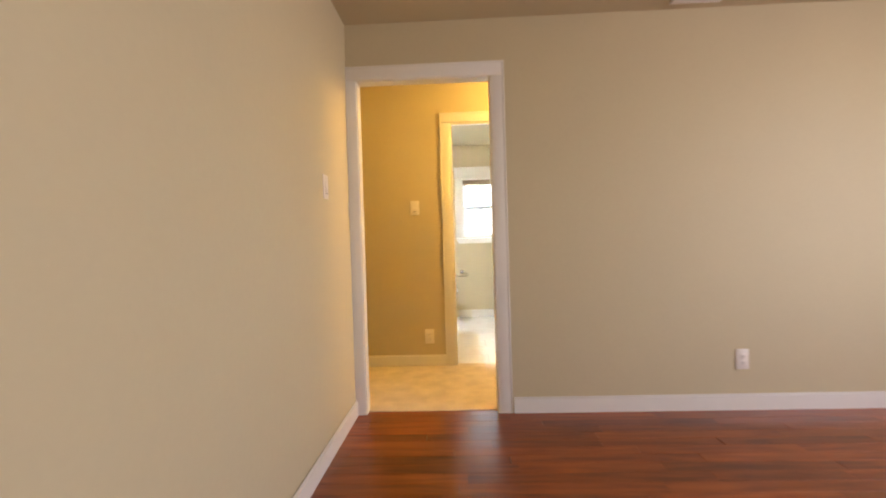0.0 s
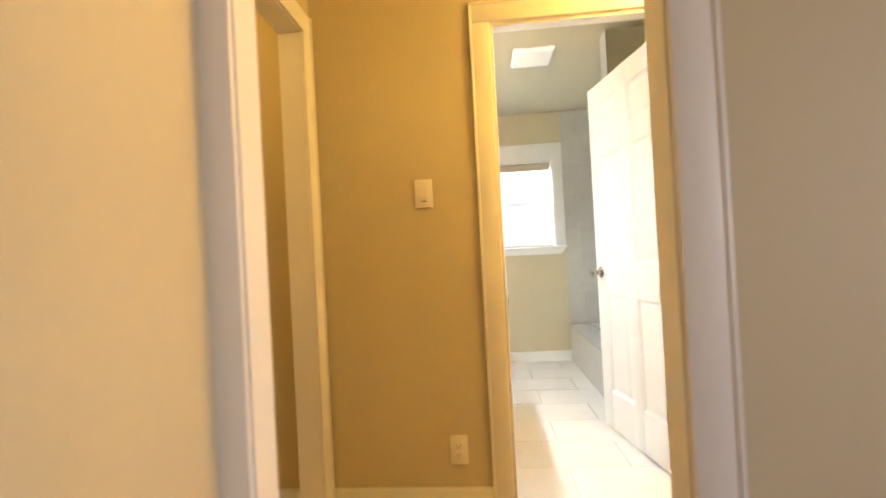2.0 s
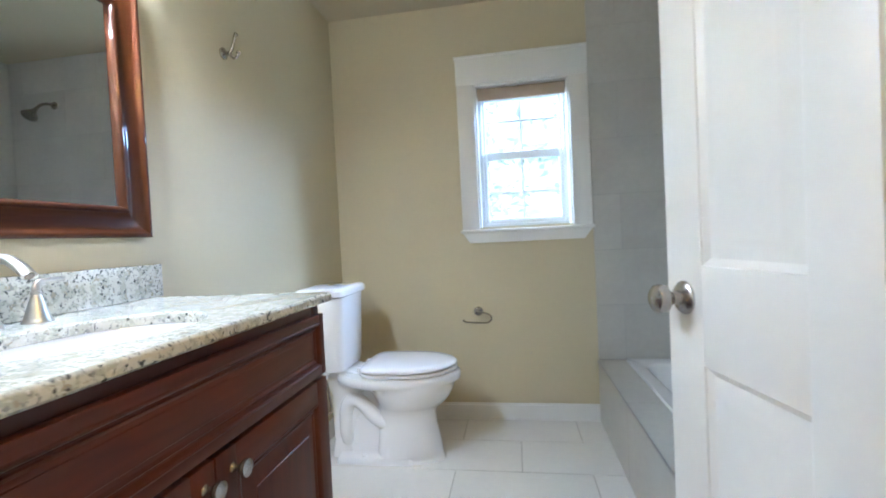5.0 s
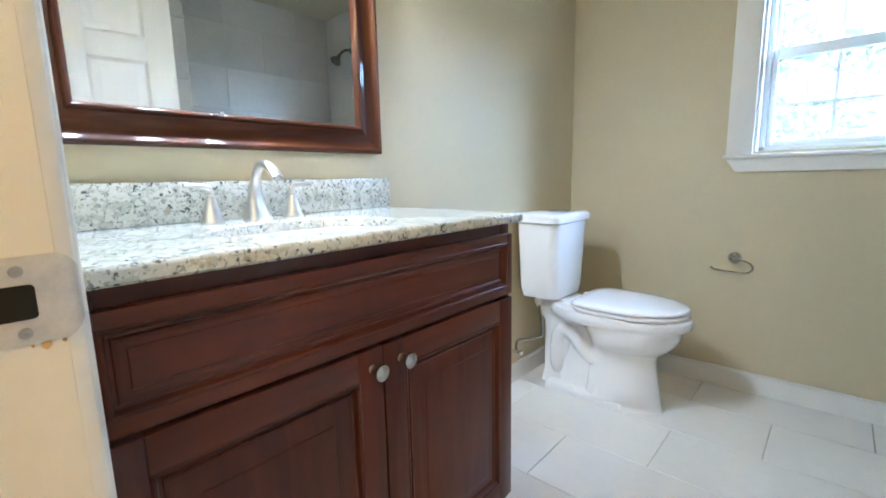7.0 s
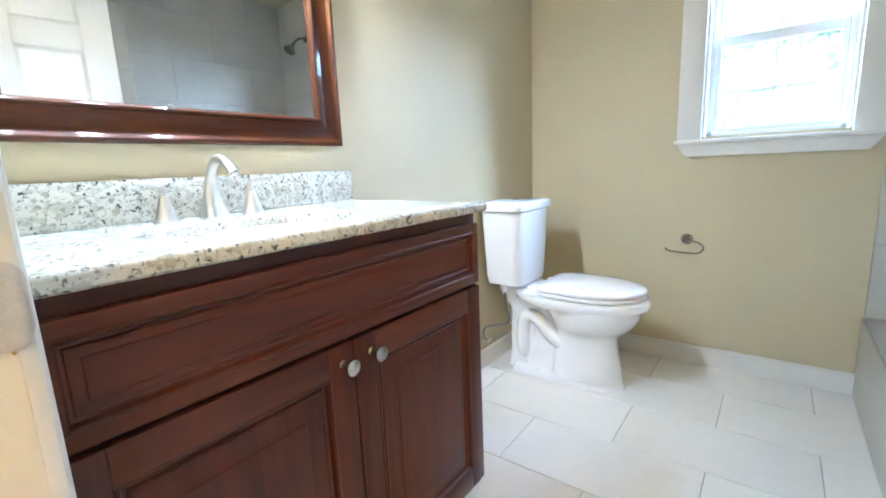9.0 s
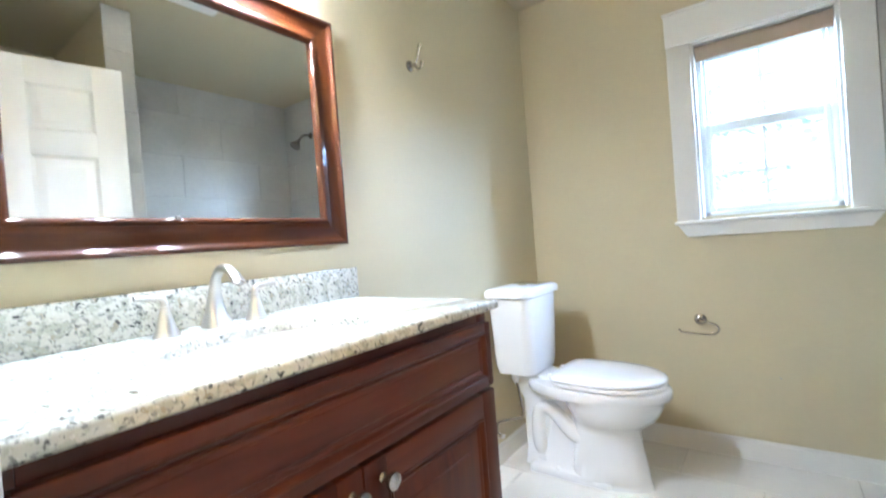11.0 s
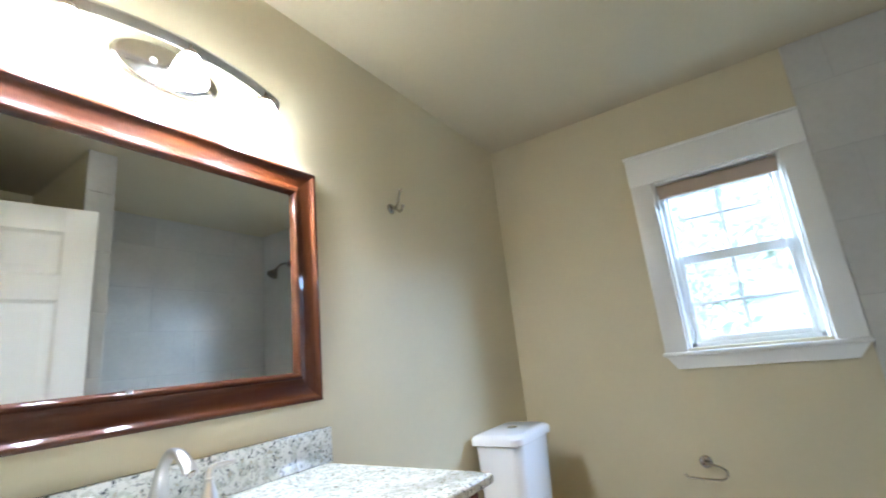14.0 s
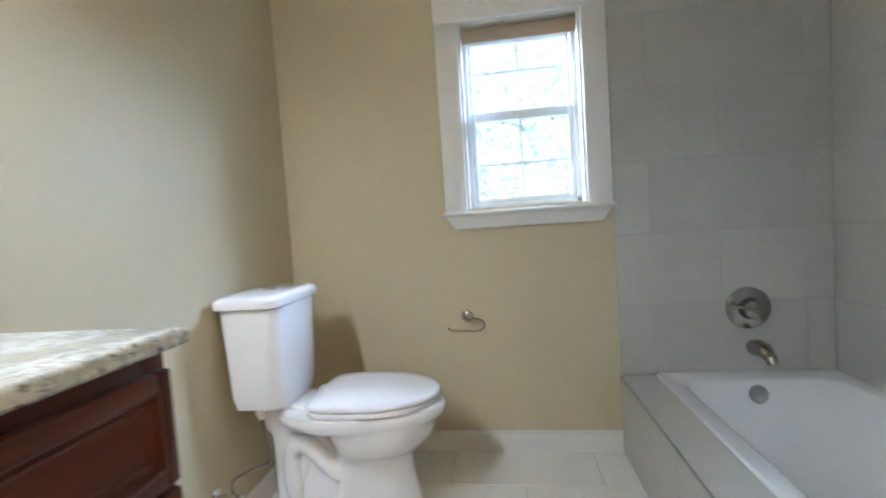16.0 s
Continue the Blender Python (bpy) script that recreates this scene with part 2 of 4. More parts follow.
def tube(bm, pts, radius, seg=12, flat=1.0):
    """Round bar along points; radius is a number or one a point."""
    pts = [Vector(p) for p in pts]
    rr = radius if isinstance(radius, (list, tuple)) else [radius] * len(pts)
    rings, side = [], None
    for i, p in enumerate(pts):
        d = (pts[min(i + 1, len(pts) - 1)] - pts[max(i - 1, 0)]).normalized()
        if side is None:
            side = d.cross(Vector((0, 0, 1)) if abs(d.z) < 0.9 else Vector((1, 0, 0))).normalized()
        side = (side - d * side.dot(d)).normalized()
        up = d.cross(side)
        rings.append([p + rr[i] * (side * math.cos(a) + up * flat * math.sin(a)) for a in (2 * math.pi * j / seg for j in range(seg))])
    return loft(bm, rings)


def smooth_path(pts, n=8):
    """Catmull-Rom points through pts."""
    pts = [Vector(p) for p in pts]
    full = [pts[0] * 2 - pts[1], *pts, pts[-1] * 2 - pts[-2]]
    out = []
    for i in range(1, len(full) - 2):
        a, b, c, d = full[i - 1:i + 3]
        for k in range(n):
            t = k / n
            out.append(0.5 * (2 * b + (c - a) * t + (2 * a - 5 * b + 4 * c - d) * t * t + (3 * b - a - 3 * c + d) * t ** 3))
    return out + [pts[-1]]


BASE = {}


def finish(bm, name, material, smooth):
    bmesh.ops.recalc_face_normals(bm, faces=bm.faces)
    mesh = bpy.data.meshes.new(name)
    bm.to_mesh(mesh)
    bm.free()
    mesh.materials.append(material)
    if smooth:
        for p in mesh.polygons:
            p.use_smooth = True
        mesh.set_sharp_from_angle(angle=radians(smooth))
    return mesh


def thing(name, at, label, category, group="", kind="", turn=0.0):
    """An Empty at a thing's base, which parents its parts."""
    ob = new(name)
    ob.empty_display_size = 0.05
    ob.matrix_basis = pose(*at, 0, 0, turn)
    BASE[ob] = Vector((0, 0, 0)) if turn else Vector(at)
    return tagged(ob, label, category, group, kind)


def part(name, bm, material, parent, label="", smooth=40):
    """One mesh under a thing or under a part. Points are in world metres, or in the thing's own axes if that is turned."""
    base = BASE[parent]
    bmesh.ops.translate(bm, verts=bm.verts, vec=-base)
    ob = new(name, finish(bm, name, material, smooth))
    ob.parent = parent
    BASE[ob] = base
    return tagged(ob, label)


def solid(name, bm, material, label, category, group="", kind="", smooth=40):
    """A thing or a piece of the setting that is one mesh."""
    ob = new(name, finish(bm, name, material, smooth))
    BASE[ob] = Vector((0, 0, 0))
    return tagged(ob, label, category, group, kind)


def setting(name, bm, material, label, category, smooth=40):
    return solid(name, bm, material, label, category, kind="structure", smooth=smooth)


# ---- the setting ----
CEIL, BACK, EAST = 2.40, 2.60, 2.345
S0, S1 = 0.143, 0.226            # wall between hall and bathroom
R0, R1 = -0.92, -0.835            # wall between room and hall
DX0, DX1, DZ = 0.752, 1.550, 2.06   # bathroom doorway
RX0, RX1, RZ = 0.205, 1.012, 2.05   # room doorway
WX0, WX1, WZ0, WZ1 = 0.856, 1.379, 1.118, 1.935
TUBX, FOOT = 1.480, 1.13         # tub front and tub foot
ROOMX = 0.138
HALLX = -0.04

setting("wall_west", boxes((-0.12, 0, S1, BACK, 0, CEIL)), PAINT, "khaki painted bathroom wall behind the vanity", "wall")
setting("wall_north", boxes((-0.12, WX0, BACK, BACK + 0.15, 0, CEIL), (WX1, EAST + 0.12, BACK, BACK + 0.15, 0, CEIL),
                            (WX0, WX1, BACK, BACK + 0.15, 0, WZ0), (WX0, WX1, BACK, BACK + 0.15, WZ1, CEIL)), PAINT, "khaki painted bathroom wall with a window", "wall")
setting("wall_east", boxes((EAST, EAST + 0.12, S1, BACK, 0, CEIL)), PAINT, "khaki painted outer bathroom wall behind the tub", "wall")
setting("wall_south", boxes((-1.6, DX0 - 0.02, S0, S1, 0, CEIL), (DX1 + 0.02, 3.4, S0, S1, 0, CEIL), (DX0 - 0.02, DX1 + 0.02, S0, S1, DZ + 0.02, CEIL)), PAINT, "khaki painted wall between hall and bathroom", "wall")
setting("wall_partition", boxes((TUBX + 0.012, EAST, 1.012, FOOT - 0.012, 0, CEIL)), PAINT, "short painted partition at the foot of the tub", "wall")
setting("ceiling_bathroom", boxes((-0.12, EAST + 0.12, S1, BACK + 0.15, CEIL, CEIL + 0.1)), PAINT_CEIL, "khaki painted flat bathroom ceiling", "ceiling")
setting("wall_hall_left", boxes((HALLX - 0.10, HALLX, 0.062, S0, 0, CEIL), (HALLX - 0.10, HALLX, -0.74, 0.062, 2.07, CEIL), (HALLX - 0.10, HALLX, R1, -0.74, 0, CEIL)), PAINT, "khaki painted end wall of the hall with a cased opening", "wall")
setting("wall_beyond", boxes((-1.7, -1.6, R0, S1, 0, CEIL)), PAINT, "painted far wall of the space beside the hall", "wall")
setting("wall_hall_right", boxes((3.4, 3.5, R1, S1, 0, CEIL)), PAINT, "painted far end wall of the hall", "wall")
setting("wall_room", boxes((-1.7, RX0 - 0.02, R0, R1, 0, CEIL), (RX1 + 0.02, 4.6, R0, R1, 0, CEIL), (RX0 - 0.02, RX1 + 0.02, R0, R1, RZ + 0.02, CEIL)), PAINT, "khaki painted room wall with the doorway to the hall", "wall")
setting("wall_room_left", boxes((ROOMX - 0.1, ROOMX, -5.4, R0, 0, CEIL)), PAINT, "khaki painted side wall of the wooden-floored room", "wall")
setting("wall_room_right", boxes((4.6, 4.7, -5.4, -4.5, 0, CEIL), (4.6, 4.7, -2.3, R1, 0, CEIL), (4.6, 4.7, -4.5, -2.3, 0, 0.7), (4.6, 4.7, -4.5, -2.3, 2.2, CEIL)), PAINT, "khaki painted far side wall of the room with a wide window opening", "wall")
setting("wall_room_back", boxes((ROOMX, 4.6, -5.4, -5.3, 0, CEIL)), PAINT, "khaki painted rear wall of the room", "wall")
setting("ceiling_hall", boxes((-1.7, 3.5, R1, S0, CEIL, CEIL + 0.1)), PAINT_CEIL, "khaki painted hall ceiling", "ceiling")
setting("ceiling_room", boxes((ROOMX - 0.1, 4.7, -5.4, R0, CEIL, CEIL + 0.1)), PAINT_CEIL, "khaki painted room ceiling", "ceiling")
carpet = setting("floor_hall_carpet", boxes((-1.7, 3.5, R0 + 0.045, S0 + 0.05, -0.05, 0.004)), CARPET, "worn beige cut-pile carpet on the hall floor", "carpet")
floor_bath = setting("floor_bathroom", boxes((-0.1, EAST + 0.1, S0 + 0.05, BACK + 0.1, -0.06, -0.004)), FLOORGROUT, "ivory rectangular porcelain tiles laid in half bond with thin grey joints", "floor")
floor_room = setting("floor_room", boxes((ROOMX - 0.05, 4.65, -5.4, R0 + 0.045, -0.06, -0.012)), BLACK, "glossy red-brown strip wood floor", "floor")


def trim(name, rows, label, bevel=0.004, material=WHITE, category="trim"):
    return setting(name, boxes(*rows, bevel=bevel), material, label, category)


BB = 0.098
def baseboard(rows):
    for i, (x0, x1, y0, y1) in enumerate(rows):
        bm = boxes((x0, x1, y0, y1, 0, BB - 0.012))
        gx, gy = (0.004, 0.0) if x1 - x0 < y1 - y0 else (0.0, 0.004)
        box(bm, x0 + gx, x1 - gx, y0 + gy, y1 - gy, BB - 0.012, BB, bevel=0.003)
        setting("baseboard", bm, WHITE, "white painted wooden baseboard along the wall", "baseboard")


baseboard(((0, TUBX + 0.002, BACK - 0.014, BACK), (0, 0.014, 1.18, BACK - 0.014),
           (HALLX, 0.662, S0 - 0.014, S0), (-1.6, HALLX - 0.10, S0 - 0.014, S0), (1.63, 3.4, S0 - 0.014, S0),
           (1.11, 4.6, R0 - 0.014, R0), (ROOMX, ROOMX + 0.014, -5.3, R0), (1.10, 3.4, R1, R1 + 0.014),
           (-1.6, RX0 - 0.09, R1, R1 + 0.014), (DX1 + 0.1, EAST, S1, S1 + 0.014)))


def casing(bm, x0, x1, top, w, y, d):
    """Door casing round an opening on a wall face at y, proud by d; two steps deep."""
    s = 1 if d > 0 else -1
    for a, b in ((x0 - w, x0), (x1, x1 + w)):
        inner_first = a < x0 - w / 2
        box(bm, a, b, y, y + d, 0, top, bevel=0.004)
        o = a + 0.012 if inner_first else b - 0.012
        box(bm, min(a, o) if inner_first else o, o if inner_first else b, y, y + d + 0.003 * s, 0, top + w - 0.002, bevel=0.003)
    box(bm, x0 - w, x1 + w, y, y + d, top, top + w, bevel=0.004)
    box(bm, x0 - w, x1 + w, y, y + d + 0.003 * s, top + w - 0.012, top + w, bevel=0.003)


def doorway(name, x0, x1, top, ya, yb, w, stop_at=None, label="", sides=(True, True)):
    ob = thing(name, ((x0 + x1) / 2, (ya + yb) / 2, 0), label, "doorway", kind="structure")
    part("side_jamb", boxes((x0 - 0.02, x0, ya, yb, 0, top + 0.02)), WHITE, ob)
    part("side_jamb", boxes((x1, x1 + 0.02, ya, yb, 0, top + 0.02)), WHITE, ob)
    part("head_jamb", boxes((x0, x1, ya, yb, top, top + 0.02)), WHITE, ob)
    if sides[0]:
        bm = bmesh.new()
        casing(bm, x0 - 0.004, x1 + 0.004, top + 0.004, w, ya, -0.014)
        part("casing", bm, WHITE, ob)
    if sides[1]:
        bm = bmesh.new()
        casing(bm, x0 - 0.004, x1 + 0.004, top + 0.004, w, yb, 0.014)
        part("casing", bm, WHITE, ob)
    if stop_at:
        part("door_stop", boxes((x0, x0 + 0.011, stop_at - 0.011, stop_at, 0, top), (x1 - 0.011, x1, stop_at - 0.011, stop_at, 0, top), (x0, x1, stop_at - 0.011, stop_at, top - 0.011, top), bevel=0.002), WHITE, ob)
    return ob


door_1 = doorway("door_1", DX0, DX1, DZ, S0, S1, 0.086, 0.156, "white painted wooden door frame into the bathroom", (True, False))
part("casing", boxes((DX1 + 0.004, DX1 + 0.086, S1, S1 + 0.014, 0, DZ), (DX0 - 0.05, DX1 + 0.086, S1, S1 + 0.014, DZ + 0.004, DZ + 0.09), bevel=0.004), WHITE, door_1)
bm = bmesh.new()
flutes = ((0.0002, 0.0002), (0.0012, 0.0050), (0.005, 0.0105), (0.011, 0.0130), (0.015, 0.0110), (0.018, 0.0095), (0.022, 0.0110), (0.028, 0.0165), (0.036, 0.0185), (0.041, 0.0160), (0.044, 0.0145), (0.048, 0.0160), (0.055, 0.0210), (0.066, 0.0235), (0.078, 0.0240), (0.086, 0.018), (0.086, 0.0))
loft(bm, [[(DX0 - d, S1 + h, z) for d, h in flutes] for z in (0, DZ)])
part("casing", bm, WHITE, door_1, smooth=25)
PLATEMETAL = mat("paint_spattered_strike_steel", (0.60, 0.585, 0.56), 0.42, metal=0.55, vary=0.16, scale=60, fine=260, bump=0.12, bump_scale=260)
bm = bmesh.new()
lip = ((0.158, 0.0022, 0.000), (0.205, 0.0022, 0.000), (S1 + 0.001, 0.0022, 0.0), (S1 + 0.005, 0.0018, 0.002), (S1 + 0.0090, -0.0003, 0.006), (S1 + 0.0120, -0.0045, 0.011), (S1 + 0.0130, -0.0100, 0.017))
loft(bm, [[(DX0 + x, y, 0.923 + e), (DX0 + x, y, 0.984 - e), (DX0 + x - 0.0020, y - 0.0006, 0.984 - e), (DX0 + x - 0.0020, y - 0.0006, 0.923 + e)] for y, x, e in lip])
strike = part("strike_plate", bm, PLATEMETAL, door_1, "worn steel strike plate with a latch hole", smooth=50)
bm = boxes((DX0 - 0.001, DX0 + 0.0030, 0.188, 0.2125, 0.9405, 0.9645), bevel=0.0)
bmesh.ops.bevel(bm, geom=[e for e in bm.edges if abs(e.verts[0].co.x - e.verts[1].co.x) > 0.003], offset=0.003, segments=3, affect="EDGES", profile=0.5)
part("latch_hole", bm, BLACK, strike)
for sz in (0.931, 0.974):
    bm = bmesh.new()
    lathe(bm, ((0.0040, 0), (0.0036, 0.0010), (0.0016, 0.0012), (0.0012, 0.0004)), pose(DX0 + 0.002, 0.2045, sz, 0, 90, 0), 12)
    part("screw", bm, STEEL, strike, "dark rusted screw head")
CHIP = mat("bare_chipped_wood", (0.55, 0.36, 0.14), 0.8, vary=0.2, scale=200, bump=0.3)
for cy, cw, ch in ((0.214, 0.006, 0.005), (0.224, 0.003, 0.0025), (0.207, 0.002, 0.002)):
    bm = bmesh.new()
    loft(bm, [[(DX0 + h, cy + cw * k * c, 0.9215 - ch * 0.5 + ch * k * d) for c, d in ((-0.5, 0.6), (0.1, 0.7), (0.5, 0.5), (0.4, -0.2), (0.0, -0.6), (-0.4, -0.1))] for h, k in ((-0.0005, 1.0), (0.0004, 0.9))])
    part("paint_chip", bm, CHIP, door_1, "bare wood where the paint has chipped")
doorway("door_2", RX0, RX1, RZ, R0, R1, 0.086, None, "white painted wooden frame of the doorway to the hall")
# cased opening in the end wall of the hall
side = thing("door_3", (HALLX - 0.05, -0.34, 0), "painted wooden frame of the opening beside the hall", "doorway", kind="structure")
part("side_jamb", boxes((HALLX - 0.10, HALLX, 0.044, 0.062, 0, 2.07)), WHITE, side)
part("side_jamb", boxes((HALLX - 0.10, HALLX, -0.74, -0.722, 0, 2.07)), WHITE, side)
part("head_jamb", boxes((HALLX - 0.10, HALLX, -0.722, 0.044, 2.052, 2.07)), WHITE, side)
part("casing", boxes((HALLX, HALLX + 0.014, 0.044, 0.124, 0, 2.056), (HALLX, HALLX + 0.02, 0.114, 0.127, 0, 2.15), (HALLX, HALLX + 0.014, -0.79, 0.124, 2.056, 2.145), (HALLX, HALLX + 0.014, -0.79, -0.726, 0, 2.056), bevel=0.004), WHITE, side)


# ---- window and outdoors ----
def window_unit():
    w = thing("window_1", (1.117, BACK, 1.05), "white double-hung bathroom window in a wide painted casing", "window", kind="structure")
    bm = boxes((0.756, WX0, BACK - 0.018, BACK, 1.10, WZ1), (WX1, 1.482, BACK - 0.018, BACK, 1.10, WZ1), bevel=0.003)
    box(bm, 0.753, 1.482, BACK - 0.02, BACK, WZ1, 2.088, bevel=0.003)
    box(bm, 0.747, 1.482, BACK - 0.026, BACK, 2.084, 2.098, bevel=0.003)
    part("casing", bm, WHITE, w)
    bm = boxes((0.747, 1.489, BACK - 0.038, BACK + 0.06, 1.088, 1.106), bevel=0.005)
    part("window_sill", bm, WHITE, w)
    bm = bmesh.new()
    loft(bm, [[(x0, y, z) for x0, z in ((0.757, 1.088), (1.479, 1.088), (1.435, 1.030), (0.796, 1.030))] for y in (BACK - 0.018, BACK)])
    part("apron", bm, WHITE, w)
    t = 0.012
    part("reveal", boxes((WX0, WX0 + t, BACK, BACK + 0.15, WZ0, WZ1), (WX1 - t, WX1, BACK, BACK + 0.15, WZ0, WZ1), (WX0, WX1, BACK, BACK + 0.15, WZ1 - t, WZ1), (WX0, WX1, BACK + 0.06, BACK + 0.15, WZ0 - 0.014, WZ0 + 0.004)), WHITE, w)
    x0, x1 = WX0 + t, WX1 - t
    part("window_frame", boxes((x0, x0 + 0.022, BACK + 0.06, BACK + 0.13, WZ0, WZ1 - t), (x1 - 0.022, x1, BACK + 0.06, BACK + 0.13, WZ0, WZ1 - t), (x0, x1, BACK + 0.06, BACK + 0.13, WZ0 + 0.004, WZ0 + 0.02), (x0, x1, BACK + 0.06, BACK + 0.13, WZ1 - t - 0.02, WZ1 - t), bevel=0.002), VINYL, w)
    xa, xb, mid = x0 + 0.022, x1 - 0.022, 1.528
    for name, z0, z1, y, st, zm in (("upper_sash", mid - 0.012, WZ1 - t - 0.02, BACK + 0.100, 0.016, 1.741), ("lower_sash", WZ0 + 0.02, mid + 0.025, BACK + 0.070, 0.022, 1.316)):
        s = part(name, boxes((xa, xa + st, y, y + 0.026, z0, z1), (xb - st, xb, y, y + 0.026, z0, z1), (xa + st, xb - st, y, y + 0.026, z0, z0 + 0.024), (xa + st, xb - st, y, y + 0.026, z1 - 0.042, z1), bevel=0.003), VINYL, w)
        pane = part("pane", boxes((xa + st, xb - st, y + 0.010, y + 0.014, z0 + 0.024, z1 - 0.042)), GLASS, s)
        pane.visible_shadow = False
        xm = 1.113
        part("muntin", boxes((xm - 0.005, xm + 0.005, y + 0.015, y + 0.021, z0 + 0.034, z1 - 0.034), (xa + st, xb - st, y + 0.0155, y + 0.0205, zm - 0.005, zm + 0.005)), VINYL, s)
    return w


window_unit()
shade = thing("roller_shade", (1.117, BACK + 0.035, 1.84), "tan cloth roller shade rolled up at the window head", "window shade")
bm = bmesh.new()
lathe(bm, ((0.021, 0), (0.021, 0.497)), pose(WX0 + 0.015, BACK + 0.036, 1.900, 0, 90, 0), 20)
part("roll", bm, BLIND, shade)
part("hanging_cloth", boxes((WX0 + 0.018, WX1 - 0.016, BACK + 0.0135, BACK + 0.0155, 1.856, 1.905)), BLIND, shade)
part("hem_bar", boxes((WX0 + 0.018, WX1 - 0.016, BACK + 0.010, BACK + 0.019, 1.846, 1.858), bevel=0.003), BLIND, shade)
for bx in (WX0 + 0.012, WX1 - 0.0155):
    part("bracket", boxes((bx, bx + 0.0032, BACK + 0.012, BACK + 0.06, 1.875, 1.923), bevel=0.001), STEEL, shade)

GRASS = mat("lawn_grass", (0.09, 0.14, 0.05), 0.9, vary=0.3, scale=2, fine=30, bump=0.5)
LEAF = mat("green_tree_leaf", (0.22, 0.34, 0.24), 0.5, vary=0.3, scale=2, bump=0.0, tint=(0.30, 0.40, 0.24))
BARK = mat("grey_brown_bark", (0.34, 0.31, 0.28), 0.9, vary=0.3, scale=8, bump=0.8, bump_scale=40)
setting("ground", boxes((-60, 60, BACK + 0.15, 80, -0.9, -0.6)), GRASS, "lawn outside the bathroom window", "ground")
# Self-lit sheet: outdoor brightness and washed-out foliage are put into its colour.
BACKGLOW = bpy.data.materials.new("glowing_backdrop")
BACKGLOW.use_nodes = True
hn, hlink = BACKGLOW.node_tree.nodes, BACKGLOW.node_tree.links.new
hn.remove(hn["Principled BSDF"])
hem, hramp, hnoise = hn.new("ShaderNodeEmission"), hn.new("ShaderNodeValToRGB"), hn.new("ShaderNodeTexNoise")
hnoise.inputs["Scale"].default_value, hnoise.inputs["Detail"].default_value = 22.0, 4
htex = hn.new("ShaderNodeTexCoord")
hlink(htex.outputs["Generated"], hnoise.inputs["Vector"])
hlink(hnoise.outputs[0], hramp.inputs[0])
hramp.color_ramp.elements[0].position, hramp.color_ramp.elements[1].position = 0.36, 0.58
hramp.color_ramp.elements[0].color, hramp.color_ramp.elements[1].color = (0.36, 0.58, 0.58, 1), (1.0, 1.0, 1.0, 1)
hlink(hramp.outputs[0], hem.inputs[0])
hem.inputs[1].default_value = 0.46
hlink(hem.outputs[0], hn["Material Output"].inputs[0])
setting("backdrop", boxes((-45, 45, 60, 60.1, -1, 40)), BACKGLOW, "glowing backdrop sheet painted as washed-out sky and far foliage", "backdrop")


def tree(x, y, h, spread, seed):
    rnd = random.Random(seed)
    ob = thing("tree", (x, y, -0.6), "leafy green garden tree outside the window", "tree", "garden trees")
    bm = bmesh.new()
    tube(bm, [(x, y, -0.6), (x + 0.05, y, 0.4), (x - 0.03, y, 1.2), (x + 0.06, y, h * 0.85)], [0.13, 0.11, 0.09, 0.03], 9)
    tips = []
    for i in range(16):
        a, z0 = rnd.uniform(0, 6.283), rnd.uniform(0.9, h * 0.8)
        r = spread * rnd.uniform(0.5, 1.0)
        p0 = Vector((x, y, z0))
        p2 = p0 + Vector((r * math.cos(a), r * math.sin(a), rnd.uniform(0.3, 1.1)))
        p1 = (p0 + p2) / 2 + Vector((0, 0, 0.15))
        tube(bm, [p0, p1, p2], [0.035, 0.022, 0.008], 6)
        tips += [p1, p2, (p1 + p2) / 2]
    part("trunk", bm, BARK, ob)
    verts, faces = [], []
    for p in tips:
        for _ in range(15):
            c = p + Vector([rnd.gauss(0, 0.24) for _ in range(3)])
            u = Vector([rnd.gauss(0, 1) for _ in range(3)]).normalized()
            v = u.cross(Vector([rnd.gauss(0, 1) for _ in range(3)])).normalized()
            le, wi = rnd.uniform(0.09, 0.18), rnd.uniform(0.040, 0.075)
            k = len(verts)
            verts += [c - u * le, c + v * wi, c + u * le, c - v * wi]
            faces.append((k, k + 1, k + 2, k + 3))
    mesh = bpy.data.meshes.new("crown")
    mesh.from_pydata([Vector(v) - BASE[ob] for v in verts], [], faces)
    mesh.materials.append(LEAF)
    crown = new("crown", mesh)
    crown.parent = ob


tree(2.9, 9.5, 3.6, 2.0, 3)
tree(-0.6, 9.0, 3.4, 1.7, 7)
tree(-4.2, 9.5, 4.8, 2.1, 11)
tree(0.3, 14.5, 5.4, 2.4, 19)
tree(-7.5, 13.0, 6.0, 2.6, 23)


